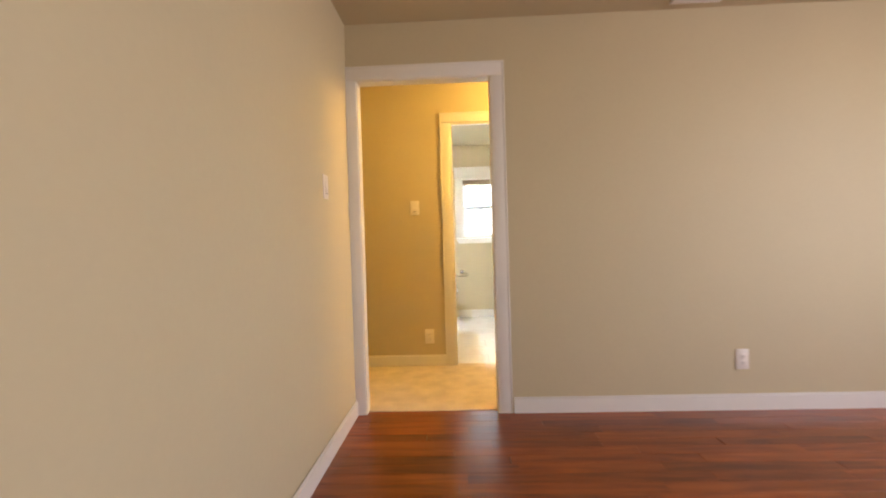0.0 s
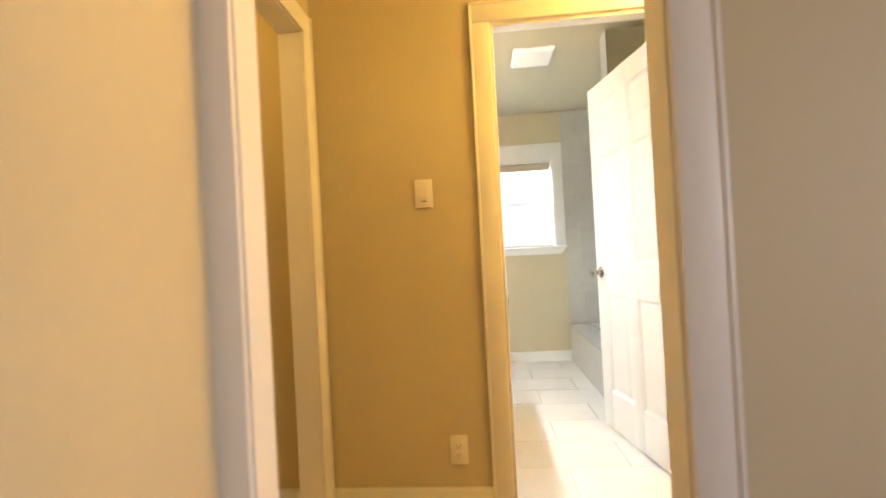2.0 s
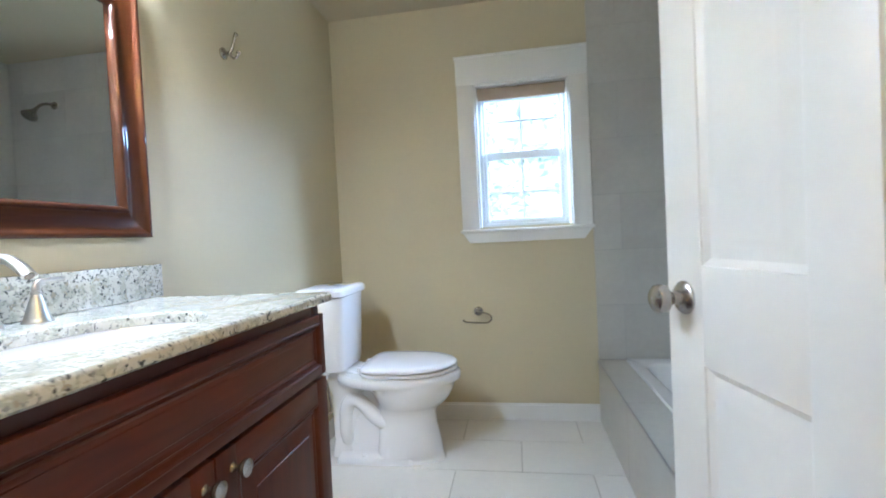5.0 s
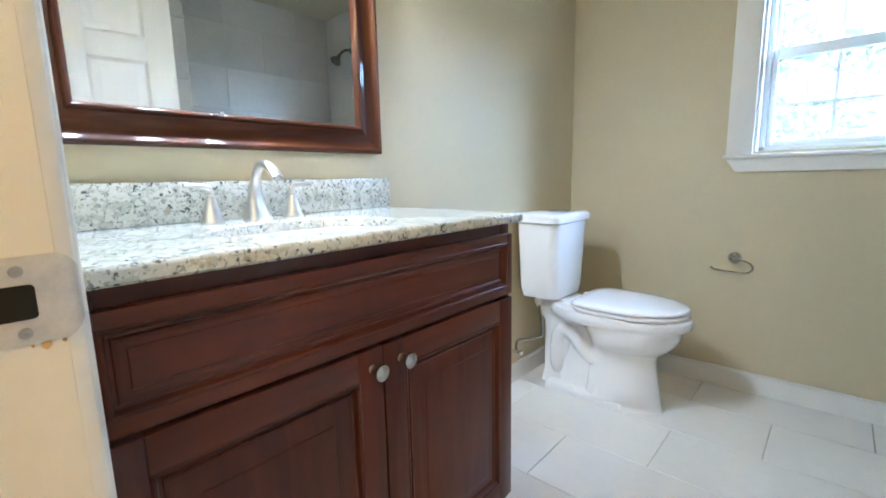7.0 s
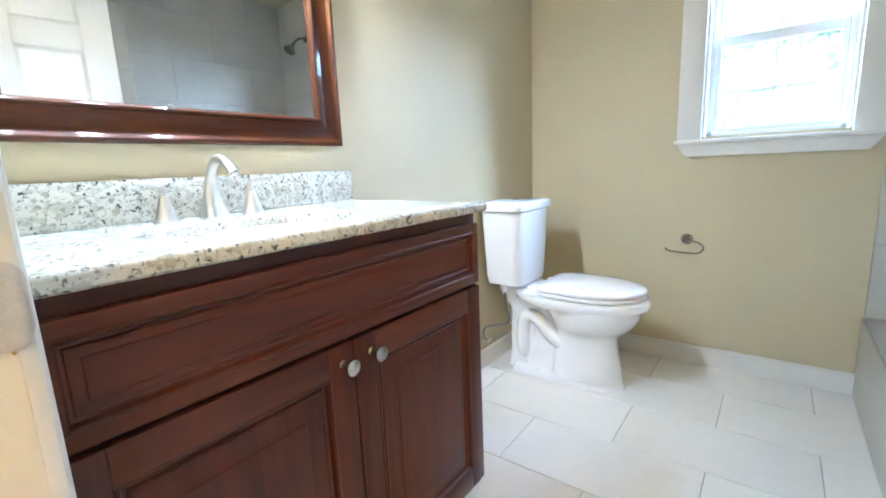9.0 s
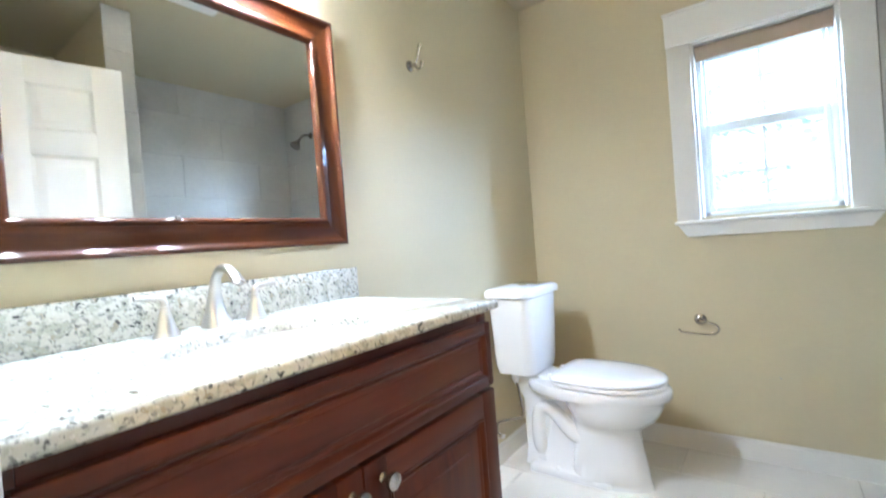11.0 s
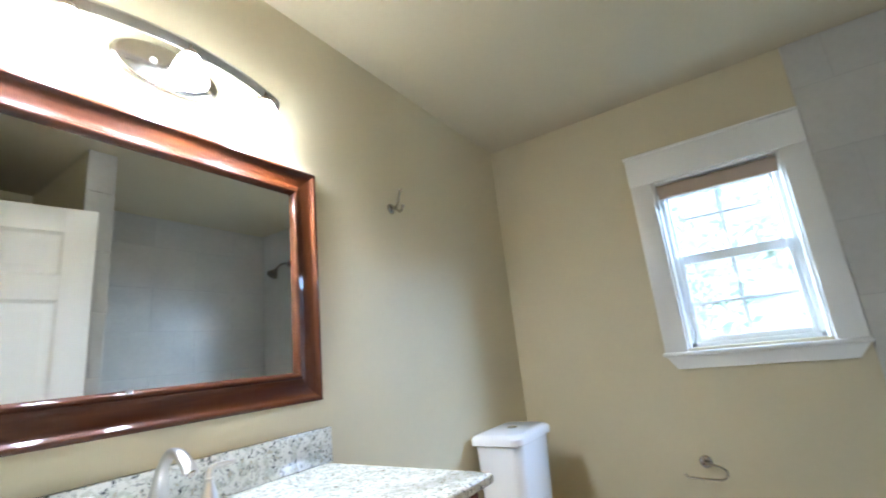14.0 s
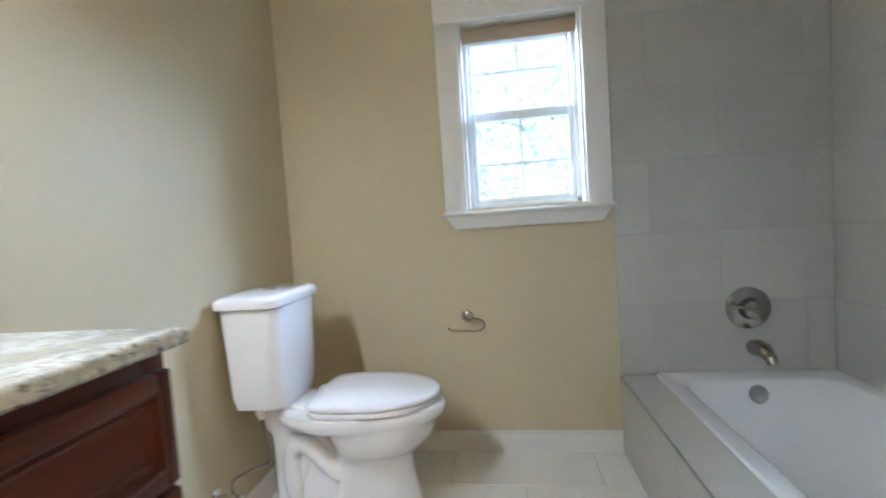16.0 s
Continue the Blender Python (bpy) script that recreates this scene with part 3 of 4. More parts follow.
# ---- bathroom door ----
SATIN = mat("satin_hinge_metal", (0.66, 0.60, 0.52), 0.5, metal=0.55, vary=0.06, scale=30, bump=0.03, bump_scale=200)
def panel_door():
    d = thing("bathroom_door", (1.545, 0.256, 0.012), "white six-panel wooden door standing open", "door", turn=100.7)
    W, H, T = 0.793, 2.022, 0.035
    cols = ((0.115, 0.345), (0.446, 0.676))
    rows = ((0.225, 0.795), (0.985, 1.595), (1.705, 1.905))
    bm = boxes((0.002, W - 0.002, 0.012, T - 0.012, 0.002, H - 0.002))
    for a, b in ((0, cols[0][0]), (cols[0][1], cols[1][0]), (cols[1][1], W)):
        box(bm, a, b, 0, T, 0, H, bevel=0.0025)
    zs = (0, rows[0][0]), (rows[0][1], rows[1][0]), (rows[1][1], rows[2][0]), (rows[2][1], H)
    for a, b in zs:
        for c0, c1 in cols:
            box(bm, c0 - 0.003, c1 + 0.003, 0.0004, T - 0.0004, a + 0.0005, b - 0.0005, bevel=0.0025)
    leaf = part("door_leaf", bm, DOORWHITE, d)
    for c0, c1 in cols:
        for z0, z1 in rows:
            bm = bmesh.new()
            for base, sign in ((T, -1), (0, 1)):
                loft(bm, [[(c0 + i, y, z0 + i), (c1 - i, y, z0 + i), (c1 - i, y, z1 - i), (c0 + i, y, z1 - i)] for i, y in ((i, base + sign * d) for i, d in ((0.004, 0.0122), (0.0, 0.004), (0.007, 0.0085), (0.013, 0.0116), (0.018, 0.0116), (0.042, 0.0035), (0.05, 0.0035)))])
            part("panel", bm, DOORWHITE, leaf, smooth=20)
    for s in (1, -1):
        y = T if s > 0 else 0
        m = pose(W - 0.062, y, 0.918, -90 * s, 0, 0)
        bm = bmesh.new()
        lathe(bm, ((0.033, 0), (0.033, 0.004), (0.027, 0.010), (0.014, 0.012), (0.012, 0.026), (0.016, 0.032), (0.0265, 0.040), (0.029, 0.050), (0.0265, 0.060), (0.017, 0.066), (0.004, 0.068)), m, 32)
        part("door_knob", bm, KNOBMETAL, d, "round brushed nickel door knob")
    part("latch_plate", boxes((W - 0.0004, W + 0.0018, 0.006, 0.029, 0.888, 0.946), bevel=0.0006), STEEL, d)
    for hz in (0.265, 1.02, 1.755):
        bm = boxes((-0.0022, 0.0006, 0.0, 0.030, hz - 0.045, hz + 0.045), bevel=0.0006)
        lathe(bm, ((0.0062, hz - 0.047), (0.0062, hz + 0.047)), pose(-0.004, -0.005, 0), 12)
        part("hinge", bm, SATIN, d, "steel butt hinge")
    return d


panel_door()
for hz in (0.277, 1.032, 1.767):
    part("hinge_leaf", boxes((DX1 - 0.0025, DX1 + 0.001, 0.190, 0.229, hz - 0.045, hz + 0.045), bevel=0.0006), STEEL, door_1)


# ---- vanity ----
V0, V1, VF = 0.240, 1.166, 0.512     # cabinet ends and face frame


def cabinet_front(name, y0, y1, z0, z1, x, frame_w, stuff, parent, depth=0.019, rise=0.007, field=0.042):
    """Cabinet front with stiles, rails, a moulded inner edge and a raised field, facing +x."""
    f, g = frame_w, frame_w + 0.016

    def ring(i, dx):
        return [(x + dx, y0 + i, z0 + i), (x + dx, y1 - i, z0 + i), (x + dx, y1 - i, z1 - i), (x + dx, y0 + i, z1 - i)]

    bm = bmesh.new()
    steps = ((f - 0.002, depth - 0.0005), (f + 0.002, depth + 0.0015), (f + 0.006, depth - 0.001), (f + 0.010, depth - 0.009), (f + 0.014, depth - 0.0095), (g, depth - 0.007), (g + 0.006, depth - 0.0100), (g + 0.010, depth - 0.0100), (g + field, depth - 0.0100 + rise), (g + field + 0.0012, depth - 0.0085 + rise), (g + field + 0.004, depth - 0.0080 + rise))
    loft(bm, [ring(f - 0.002, 0.001)] + [ring(i, dx) for i, dx in steps])
    front = part(name, bm, stuff, parent, smooth=25)
    for r in ((y0, y0 + f, z0, z1), (y1 - f, y1, z0, z1)):
        part("stile", box(bmesh.new(), x, x + depth, *r, bevel=0.0014), CABINET_Z, front)
    for r in ((y0 + f, y1 - f, z0, z0 + f), (y0 + f, y1 - f, z1 - f, z1)):
        part("rail", box(bmesh.new(), x, x + depth, *r, bevel=0.0014), CABINET_Y, front)
    return front


vanity = thing("vanity_cabinet", (0.26, (V0 + V1) / 2, 0), "dark cherry-stained wooden bathroom vanity cabinet with raised panels", "cabinet")
part("side_panel", boxes((0.002, VF - 0.018, V0, V0 + 0.016, 0.105, 0.913)), CABINET_Z, vanity)
part("side_panel", boxes((0.002, VF - 0.018, V1 - 0.016, V1, 0.105, 0.913)), CABINET_Z, vanity)
part("bottom_panel", boxes((0.002, VF - 0.018, V0 + 0.016, V1 - 0.016, 0.105, 0.121)), CABINET_Y, vanity)
part("back_panel", boxes((0.002, 0.008, V0 + 0.016, V1 - 0.016, 0.121, 0.913)), CABINET_Z, vanity)
part("toe_kick", boxes((0.05, VF - 0.075, V0 + 0.004, V1 - 0.004, 0.0, 0.105)), CABINET_Y, vanity)
part("face_frame", boxes((VF - 0.018, VF, V0, V0 + 0.04, 0.105, 0.913), (VF - 0.018, VF, V1 - 0.04, V1, 0.105, 0.913), (VF - 0.018, VF, V0 + 0.04, V1 - 0.04, 0.858, 0.913), (VF - 0.018, VF, V0 + 0.04, V1 - 0.04, 0.700, 0.745), (VF - 0.018, VF, V0 + 0.04, V1 - 0.04, 0.105, 0.16), bevel=0.0015), CABINET_Y, vanity)
cabinet_front("false_drawer", V0 + 0.012, V1 - 0.012, 0.7245, 0.884, VF, 0.022, CABINET_Y, vanity, rise=0.001, field=0.014)
VM = 0.703
for a, b, ky in ((V0 + 0.012, VM - 0.002, VM - 0.027), (VM + 0.002, V1 - 0.012, VM + 0.046)):
    d = cabinet_front("cabinet_door", a, b, 0.135, 0.7145, VF, 0.056, CABINET_Z, vanity)
    bm = bmesh.new()
    lathe(bm, ((0.009, 0), (0.006, 0.004), (0.0055, 0.014), (0.012, 0.018), (0.0165, 0.024), (0.0155, 0.030), (0.008, 0.034), (0.001, 0.035)), pose(VF + 0.019, ky, 0.676, 0, 90, 0), 24)
    part("knob", bm, KNOBMETAL, d, "oval brushed nickel knob")

# granite top with an oval cut-out
SX, SY, SA, SB = 0.325, 0.690, 0.150, 0.200
CX0, CX1, CY0, CY1, CZ0, CZ1 = 0.002, 0.549, 0.240, 1.176, 0.914, 0.938
angs = sorted([2 * math.pi * i / 72 for i in range(72)] + [math.atan2(y - SY, x - SX) % (2 * math.pi) for x in (CX0, CX1) for y in (CY0, CY1)])


def edge_ring(inset, z):
    out = []
    for a in angs:
        c, s = math.cos(a), math.sin(a)
        k = min((((CX1 - inset if c > 0 else CX0 + inset) - SX) / c) if abs(c) > 1e-9 else 9, (((CY1 - inset if s > 0 else CY0 + inset) - SY) / s) if abs(s) > 1e-9 else 9)
        out.append((SX + k * c, SY + k * s, z))
    return out


def oval(rx, ry, z):
    return [(SX + rx * math.cos(a), SY + ry * math.sin(a), z) for a in angs]


bm = bmesh.new()
rings = [oval(SA, SB, CZ0), edge_ring(0.004, CZ0), edge_ring(0, CZ0 + 0.004), edge_ring(0, CZ1 - 0.007), edge_ring(0.002, CZ1 - 0.003), edge_ring(0.006, CZ1), oval(SA + 0.004, SB + 0.004, CZ1), oval(SA, SB, CZ1 - 0.004), oval(SA, SB, CZ0)]
loft(bm, rings, caps=False)
bmesh.ops.remove_doubles(bm, verts=bm.verts, dist=1e-5)
top = thing("countertop", (0.27, 0.715, CZ0), "cream, grey and black speckled granite vanity top", "countertop")
part("slab", bm, GRANITE, top, smooth=30)
part("backsplash", boxes((0.0015, 0.0215, 0.2565, 1.188, CZ1 + 0.001, 1.034), bevel=0.002), GRANITE, top)
sink = thing("sink", (SX, SY, 0.78), "white oval undermount porcelain sink basin", "sink")
bm = bmesh.new()
loft(bm, [oval(SA + 0.018, SB + 0.018, CZ0 - 0.001), oval(SA + 0.003, SB + 0.003, CZ0 - 0.001), oval(SA - 0.006, SB - 0.006, CZ0 - 0.025), oval(SA - 0.022, SB - 0.024, CZ0 - 0.07), oval(SA - 0.06, SB - 0.075, CZ0 - 0.118), oval(0.025, 0.025, CZ0 - 0.132), oval(0.025, 0.025, CZ0 - 0.14), oval(SA - 0.04, SB - 0.05, CZ0 - 0.128), oval(SA - 0.004, SB - 0.004, CZ0 - 0.06), oval(SA + 0.018, SB + 0.018, CZ0 - 0.012)], caps=False)
part("bowl", bm, PORCELAIN, sink)
bm = bmesh.new()
lathe(bm, ((0.026, 0), (0.024, 0.004), (0.018, 0.002), (0.002, 0.002)), pose(SX, SY, CZ0 - 0.133), 24)
part("drain", bm, NICKEL, sink)

FY = 0.697
faucet = thing("faucet", (0.095, FY, CZ1), "brushed nickel widespread faucet with arched spout and lever handles", "faucet")
bm = bmesh.new()
pts = smooth_path([(0.072, FY, CZ1), (0.070, FY, CZ1 + 0.030), (0.072, FY, CZ1 + 0.068), (0.084, FY, CZ1 + 0.106), (0.111, FY, CZ1 + 0.131), (0.145, FY, CZ1 + 0.131), (0.174, FY, CZ1 + 0.115), (0.190, FY, CZ1 + 0.100)], 6)
k = len(pts) - 1
rings = []
for i, p in enumerate(pts):
    d = (pts[min(i + 1, k)] - pts[max(i - 1, 0)]).normalized()
    if i == 0:
        d = Vector((0, 0, 1))
    side = Vector((0, 1, 0))
    up = d.cross(side).normalized()
    u = i / k
    wide = 0.0110 + 0.0215 * max(0, 1 - u / 0.46) ** 1.5 + 0.0035 * max(0, (u - 0.55) / 0.45)
    deep = 0.0105 + 0.0180 * max(0, 1 - u / 0.46) ** 1.5 - 0.0030 * max(0, (u - 0.55) / 0.45)
    ridge = 0.22 * max(0, 1 - u / 0.55)
    rings.append([p + side * wide * (1 + ridge * math.cos(3 * a + 2.2 * u)) * math.cos(a) + up * deep * (1 + ridge * math.cos(3 * a + 2.2 * u)) * math.sin(a) for a in (2 * math.pi * j / 24 for j in range(24))])
loft(bm, rings)
spout_body = part("spout", bm, NICKEL, faucet, smooth=50)
bm = bmesh.new()
tube(bm, [pts[-1] - (pts[-1] - pts[-2]) * 0.2, pts[-1] + (pts[-1] - pts[-2]).normalized() * 0.0022], [0.0085, 0.008], 14)
part("aerator", bm, DARKNICKEL, spout_body, "dark mesh aerator")
for s, hy, rise in ((-1, 0.588, 0.010), (1, 0.7915, 0.005)):
    bm = bmesh.new()
    lathe(bm, ((0.0265, 0), (0.0265, 0.003), (0.0240, 0.006), (0.0215, 0.012), (0.0150, 0.036), (0.0095, 0.054), (0.0080, 0.0575)), pose(0.081, hy, CZ1), 24)
    h = part("handle", bm, NICKEL, faucet)
    bm = bmesh.new()
    lathe(bm, ((0.0070, 0.0570), (0.0094, 0.0580), (0.0100, 0.0605), (0.0094, 0.0630), (0.0070, 0.0640)), pose(0.081, hy, CZ1), 24)
    part("collar", bm, NICKEL, h)
    bm = bmesh.new()
    tube(bm, smooth_path([(0.081, hy, CZ1 + 0.060), (0.081, hy + 0.0005 * s, CZ1 + 0.072), (0.081, hy + 0.007 * s, CZ1 + 0.081), (0.082, hy + 0.025 * s, CZ1 + 0.0825 + rise * 0.2), (0.084, hy + 0.056 * s, CZ1 + 0.0815 + rise * 0.6)], 5), [0.0078] * 6 + [0.0070] * 5 + [0.0060] * 5 + [0.0052] * 5, 12, 0.85)
    part("lever", bm, NICKEL, h)

# ---- mirror ----
mirror = thing("wall_mirror", (0.02, 0.722, 1.112), "rectangular mirror in a wide glossy mahogany-stained frame", "mirror")
MY0, MY1, MZ0, MZ1 = 0.290, 1.155, 1.112, 1.816
prof = ((0.0, 0.001), (0.0, 0.024), (0.001, 0.028), (0.004, 0.0305), (0.008, 0.0312), (0.011, 0.0300), (0.0135, 0.0272), (0.016, 0.0240), (0.020, 0.0212), (0.026, 0.0192), (0.034, 0.0178), (0.044, 0.0166), (0.052, 0.0162), (0.059, 0.0172), (0.064, 0.0192), (0.067, 0.0188), (0.069, 0.0225), (0.0715, 0.0250), (0.0745, 0.0255), (0.078, 0.0240), (0.081, 0.020), (0.084, 0.012), (0.086, 0.001))


def frame_corner(sy, sz):
    y, z = (MY0 if sy < 0 else MY1), (MZ0 if sz < 0 else MZ1)
    return [(h, y - sy * d, z - sz * d) for d, h in prof]


for a, b, m in (((-1, -1), (1, -1), FRAME_Y), ((1, -1), (1, 1), FRAME_Z), ((1, 1), (-1, 1), FRAME_Y), ((-1, 1), (-1, -1), FRAME_Z)):
    bm = bmesh.new()
    loft(bm, [frame_corner(*a), frame_corner(*b)])
    part("frame_side", bm, m, mirror, smooth=35)
part("glass", boxes((0.002, 0.0085, MY0 + 0.080, MY1 - 0.080, MZ0 + 0.080, MZ1 - 0.080)), MIRROR, mirror, "silvered mirror glass", smooth=0)

bm = boxes((0.020, 0.0285, 0.648, 0.660, MZ0 + 0.078, MZ0 + 0.0875), bevel=0.0015)
part("mirror_clip", bm, STEEL, mirror, "small metal retaining clip")

# ---- wall lamp over the mirror ----
LY = 0.705
sconce = thing("vanity_light", (0.01, LY, 1.95), "brushed nickel vanity light with curved bar and three lit glass shades", "wall lamp")
bm = bmesh.new()
loft(bm, [[(0.001 + h, LY + 0.130 * s * math.cos(a), 1.974 + 0.062 * s * math.sin(a)) for a in (2 * math.pi * i / 48 for i in range(48))] for s, h in ((1, 0), (1, 0.008), (0.965, 0.010), (0.94, 0.016), (0.8, 0.022), (0.4, 0.027), (0.05, 0.028))])
plate = part("backplate", bm, KNOBMETAL, sconce)
for cy in (-0.045, 0.045):
    bm = bmesh.new()
    lathe(bm, ((0.007, 0), (0.007, 0.006), (0.004, 0.010), (0.001, 0.011)), pose(0.026, LY + cy, 1.974, 0, 90, 0), 14)
    part("cap_nut", bm, NICKEL, plate)


def bar_at(y):
    u = (y - LY) / 0.29
    return Vector((0.112 - 0.052 * u * u, y, 1.995 - 0.010 * u * u))


bm = bmesh.new()
rings = []
for i in range(41):
    p = bar_at(LY - 0.29 + 0.58 * i / 40)
    rings.append([p + Vector(o) for o in ((-0.0055, 0, -0.0140), (-0.0015, 0, -0.0150), (0.0050, 0, 0.0060), (0.0035, 0, 0.0145), (-0.0005, 0, 0.0150), (0.0005, 0, 0.0060))])
loft(bm, rings)
part("bar", bm, NICKEL, sconce, smooth=20)
bm = bmesh.new()
tube(bm, [(0.02, LY, 1.978), (0.07, LY, 1.985), (0.110, LY, 1.994)], 0.008, 10)
part("arm", bm, DARKNICKEL, sconce)
for ly in LAMP_YS:
    p = bar_at(ly)
    bm = bmesh.new()
    lathe(bm, ((0.005, 0.004), (0.005, -0.014), (0.017, -0.017), (0.022, -0.030), (0.020, -0.032)), Matrix.Translation(p), 20)
    part("socket_cup", bm, KNOBMETAL, sconce)
    bm = bmesh.new()
    ring = ((0.020, -0.028), (0.026, -0.040), (0.036, -0.065), (0.041, -0.085), (0.043, -0.098))
    rings = [[p + Vector((r * math.cos(a), r * math.sin(a), h)) for a in (2 * math.pi * i / 28 for i in range(28))] for r, h in ring]
    loft(bm, rings + [[v + Vector((0, 0, 0)) for v in [p + Vector(((r - 0.004) * math.cos(a), (r - 0.004) * math.sin(a), h)) for a in (2 * math.pi * i / 28 for i in range(28))]] for r, h in reversed(ring)], caps=False)
    part("glass_shade", bm, SHADEGLASS, sconce, "lit frosted glass bell shade")

# ---- toilet ----
TY = 2.135


def egg(xb, xf, hw, z, n=40, back=2.6, cx=None):
    """Outline that is square at the back and round in front."""
    c = cx if cx is not None else xb + (xf - xb) * 0.42
    out = []
    for i in range(n):
        a = 2 * math.pi * i / n
        co, si = math.cos(a), math.sin(a)
        if co >= 0:
            out.append((c + (xf - c) * co, TY + hw * si, z))
        else:
            e = 2 / back
            out.append((c - (c - xb) * abs(co) ** e, TY + hw * math.copysign(abs(si) ** e, si), z))
    return out


def tank_ring(x0, x1, hw, z, bow=0.018, r=0.042, n=8):
    pts = []
    for cx, cy, a0 in ((x1 - r, TY + hw - r, 0), (x0 + r * 0.5, TY + hw - r * 0.5, 90), (x0 + r * 0.5, TY - hw + r * 0.5, 180), (x1 - r, TY - hw + r, 270)):
        rr = r if a0 in (0, 270) else r * 0.5
        for i in range(n):
            a = radians(a0 + 90 * i / (n - 1))
            x, y = cx + rr * math.cos(a), cy + rr * math.sin(a)
            if x > (x0 + x1) / 2:
                x += bow * (1 - ((y - TY) / hw) ** 2)
            pts.append((x, y, z))
    return pts


toilet = thing("toilet", (0.40, TY, 0), "white two-piece porcelain toilet with closed lid", "toilet")
bm = bmesh.new()
loft(bm, [egg(0.145, 0.672, 0.105, 0.0), egg(0.147, 0.670, 0.104, 0.012), egg(0.16, 0.666, 0.102, 0.024), egg(0.345, 0.662, 0.100, 0.034, back=4.0), egg(0.352, 0.652, 0.097, 0.10, back=4.0), egg(0.356, 0.638, 0.094, 0.17, back=3.6), egg(0.358, 0.632, 0.095, 0.232, back=3.0), egg(0.356, 0.642, 0.104, 0.254, back=2.4),
          egg(0.352, 0.666, 0.124, 0.272, back=2.1), egg(0.348, 0.692, 0.144, 0.294, back=2.1), egg(0.338, 0.713, 0.158, 0.320, back=2.1), egg(0.325, 0.726, 0.167, 0.350, back=2.2), egg(0.31, 0.734, 0.172, 0.380, back=2.3), egg(0.16, 0.752, 0.183, 0.388, back=1.9), egg(0.14, 0.762, 0.189, 0.396, back=1.9), egg(0.138, 0.765, 0.190, 0.422, back=1.9), egg(0.144, 0.759, 0.186, 0.434, back=1.9), egg(0.17, 0.740, 0.17, 0.437, back=1.9)])
loft(bm, [tank_ring(0.15, 0.53, 0.100, 0.0, 0, 0.03), tank_ring(0.151, 0.53, 0.099, 0.022, 0, 0.03), tank_ring(0.156, 0.53, 0.090, 0.034, 0, 0.03), tank_ring(0.165, 0.52, 0.064, 0.050, 0, 0.03), tank_ring(0.168, 0.48, 0.056, 0.2, 0, 0.03), tank_ring(0.168, 0.46, 0.060, 0.385, 0, 0.03)])
bowl = part("bowl", bm, PORCELAIN, toilet, smooth=60)
for s in (-1, 1):
    bm = bmesh.new()
    y = TY + s * 0.053
    tube(bm, smooth_path([(0.200, y - s * 0.02, 0.090), (0.198, y, 0.14), (0.198, y, 0.23), (0.217, y + s * 0.003, 0.290), (0.255, y + s * 0.004, 0.303), (0.296, y + s * 0.004, 0.272), (0.338, y + s * 0.004, 0.226), (0.392, y + s * 0.002, 0.192), (0.46, y - s * 0.03, 0.186)], 6), 0.036, 16)
    part("trapway", bm, PORCELAIN, bowl, smooth=60)
    bm = bmesh.new()
    lathe(bm, ((0.014, 0), (0.0135, 0.004), (0.009, 0.008), (0.001, 0.009)), pose(0.290, TY + s * 0.079, 0.034), 16)
    part("bolt_cap", bm, PORCELAIN, bowl)
bm = bmesh.new()
loft(bm, [egg(0.298 + i, 0.748 - i, 0.182 - i, z, cx=0.50, back=5.5) for i, z in ((0.004, 0.440), (0, 0.444), (0, 0.453), (0.004, 0.457))])
part("seat", bm, SEATPLASTIC, toilet)
bm = bmesh.new()
loft(bm, [egg(0.298 + i, 0.750 - i, 0.184 - i, z, cx=0.50, back=5.5) for i, z in ((0.005, 0.4605), (0, 0.465), (0.001, 0.473), (0.010, 0.479), (0.05, 0.483), (0.12, 0.4845))])
part("lid", bm, SEATPLASTIC, toilet, smooth=60)
for s in (-0.07, 0.07):
    part("seat_hinge", boxes((0.270, 0.304, TY + s - 0.015, TY + s + 0.015, 0.436, 0.466), bevel=0.006), SEATPLASTIC, toilet)


bm = bmesh.new()
loft(bm, [tank_ring(0.055, 0.195, 0.120, 0.452), tank_ring(0.045, 0.215, 0.140, 0.458), tank_ring(0.038, 0.222, 0.150, 0.50), tank_ring(0.03, 0.232, 0.166, 0.815)])
tank = part("tank", bm, PORCELAIN, toilet, smooth=50)
bm = bmesh.new()
loft(bm, [tank_ring(0.026, 0.236, 0.168, 0.812), tank_ring(0.018, 0.246, 0.182, 0.818), tank_ring(0.018, 0.247, 0.183, 0.842), tank_ring(0.023, 0.240, 0.171, 0.853), tank_ring(0.04, 0.225, 0.155, 0.859)])
lid = part("tank_lid", bm, PORCELAIN, toilet, smooth=50)
bm = bmesh.new()
lathe(bm, ((0.023, 0), (0.023, 0.004), (0.020, 0.006), (0.002, 0.006)), pose(0.135, TY, 0.858), 24)
part("flush_button", bm, CHROME, lid)
bm = bmesh.new()
loft(bm, [tank_ring(0.12, 0.235, 0.070, 0.02, 0.0, 0.02), tank_ring(0.13, 0.235, 0.060, 0.10, 0.0, 0.02), tank_ring(0.125, 0.30, 0.066, 0.33, 0.0, 0.03), tank_ring(0.10, 0.31, 0.078, 0.380, 0.0, 0.03), tank_ring(0.088, 0.32, 0.086, 0.402, 0.0, 0.03), tank_ring(0.080, 0.32, 0.092, 0.425, 0.0, 0.03), tank_ring(0.085, 0.24, 0.086, 0.4515, 0.0, 0.03)])
part("tank_deck", bm, PORCELAIN, bowl, smooth=50)
bm = bmesh.new()
lathe(bm, ((0.018, 0), (0.018, -0.018), (0.011, -0.022), (0.009, -0.042), (0.002, -0.044)), pose(0.125, TY - 0.112, 0.459), 16)
part("inlet_nut", bm, SEATPLASTIC, tank)

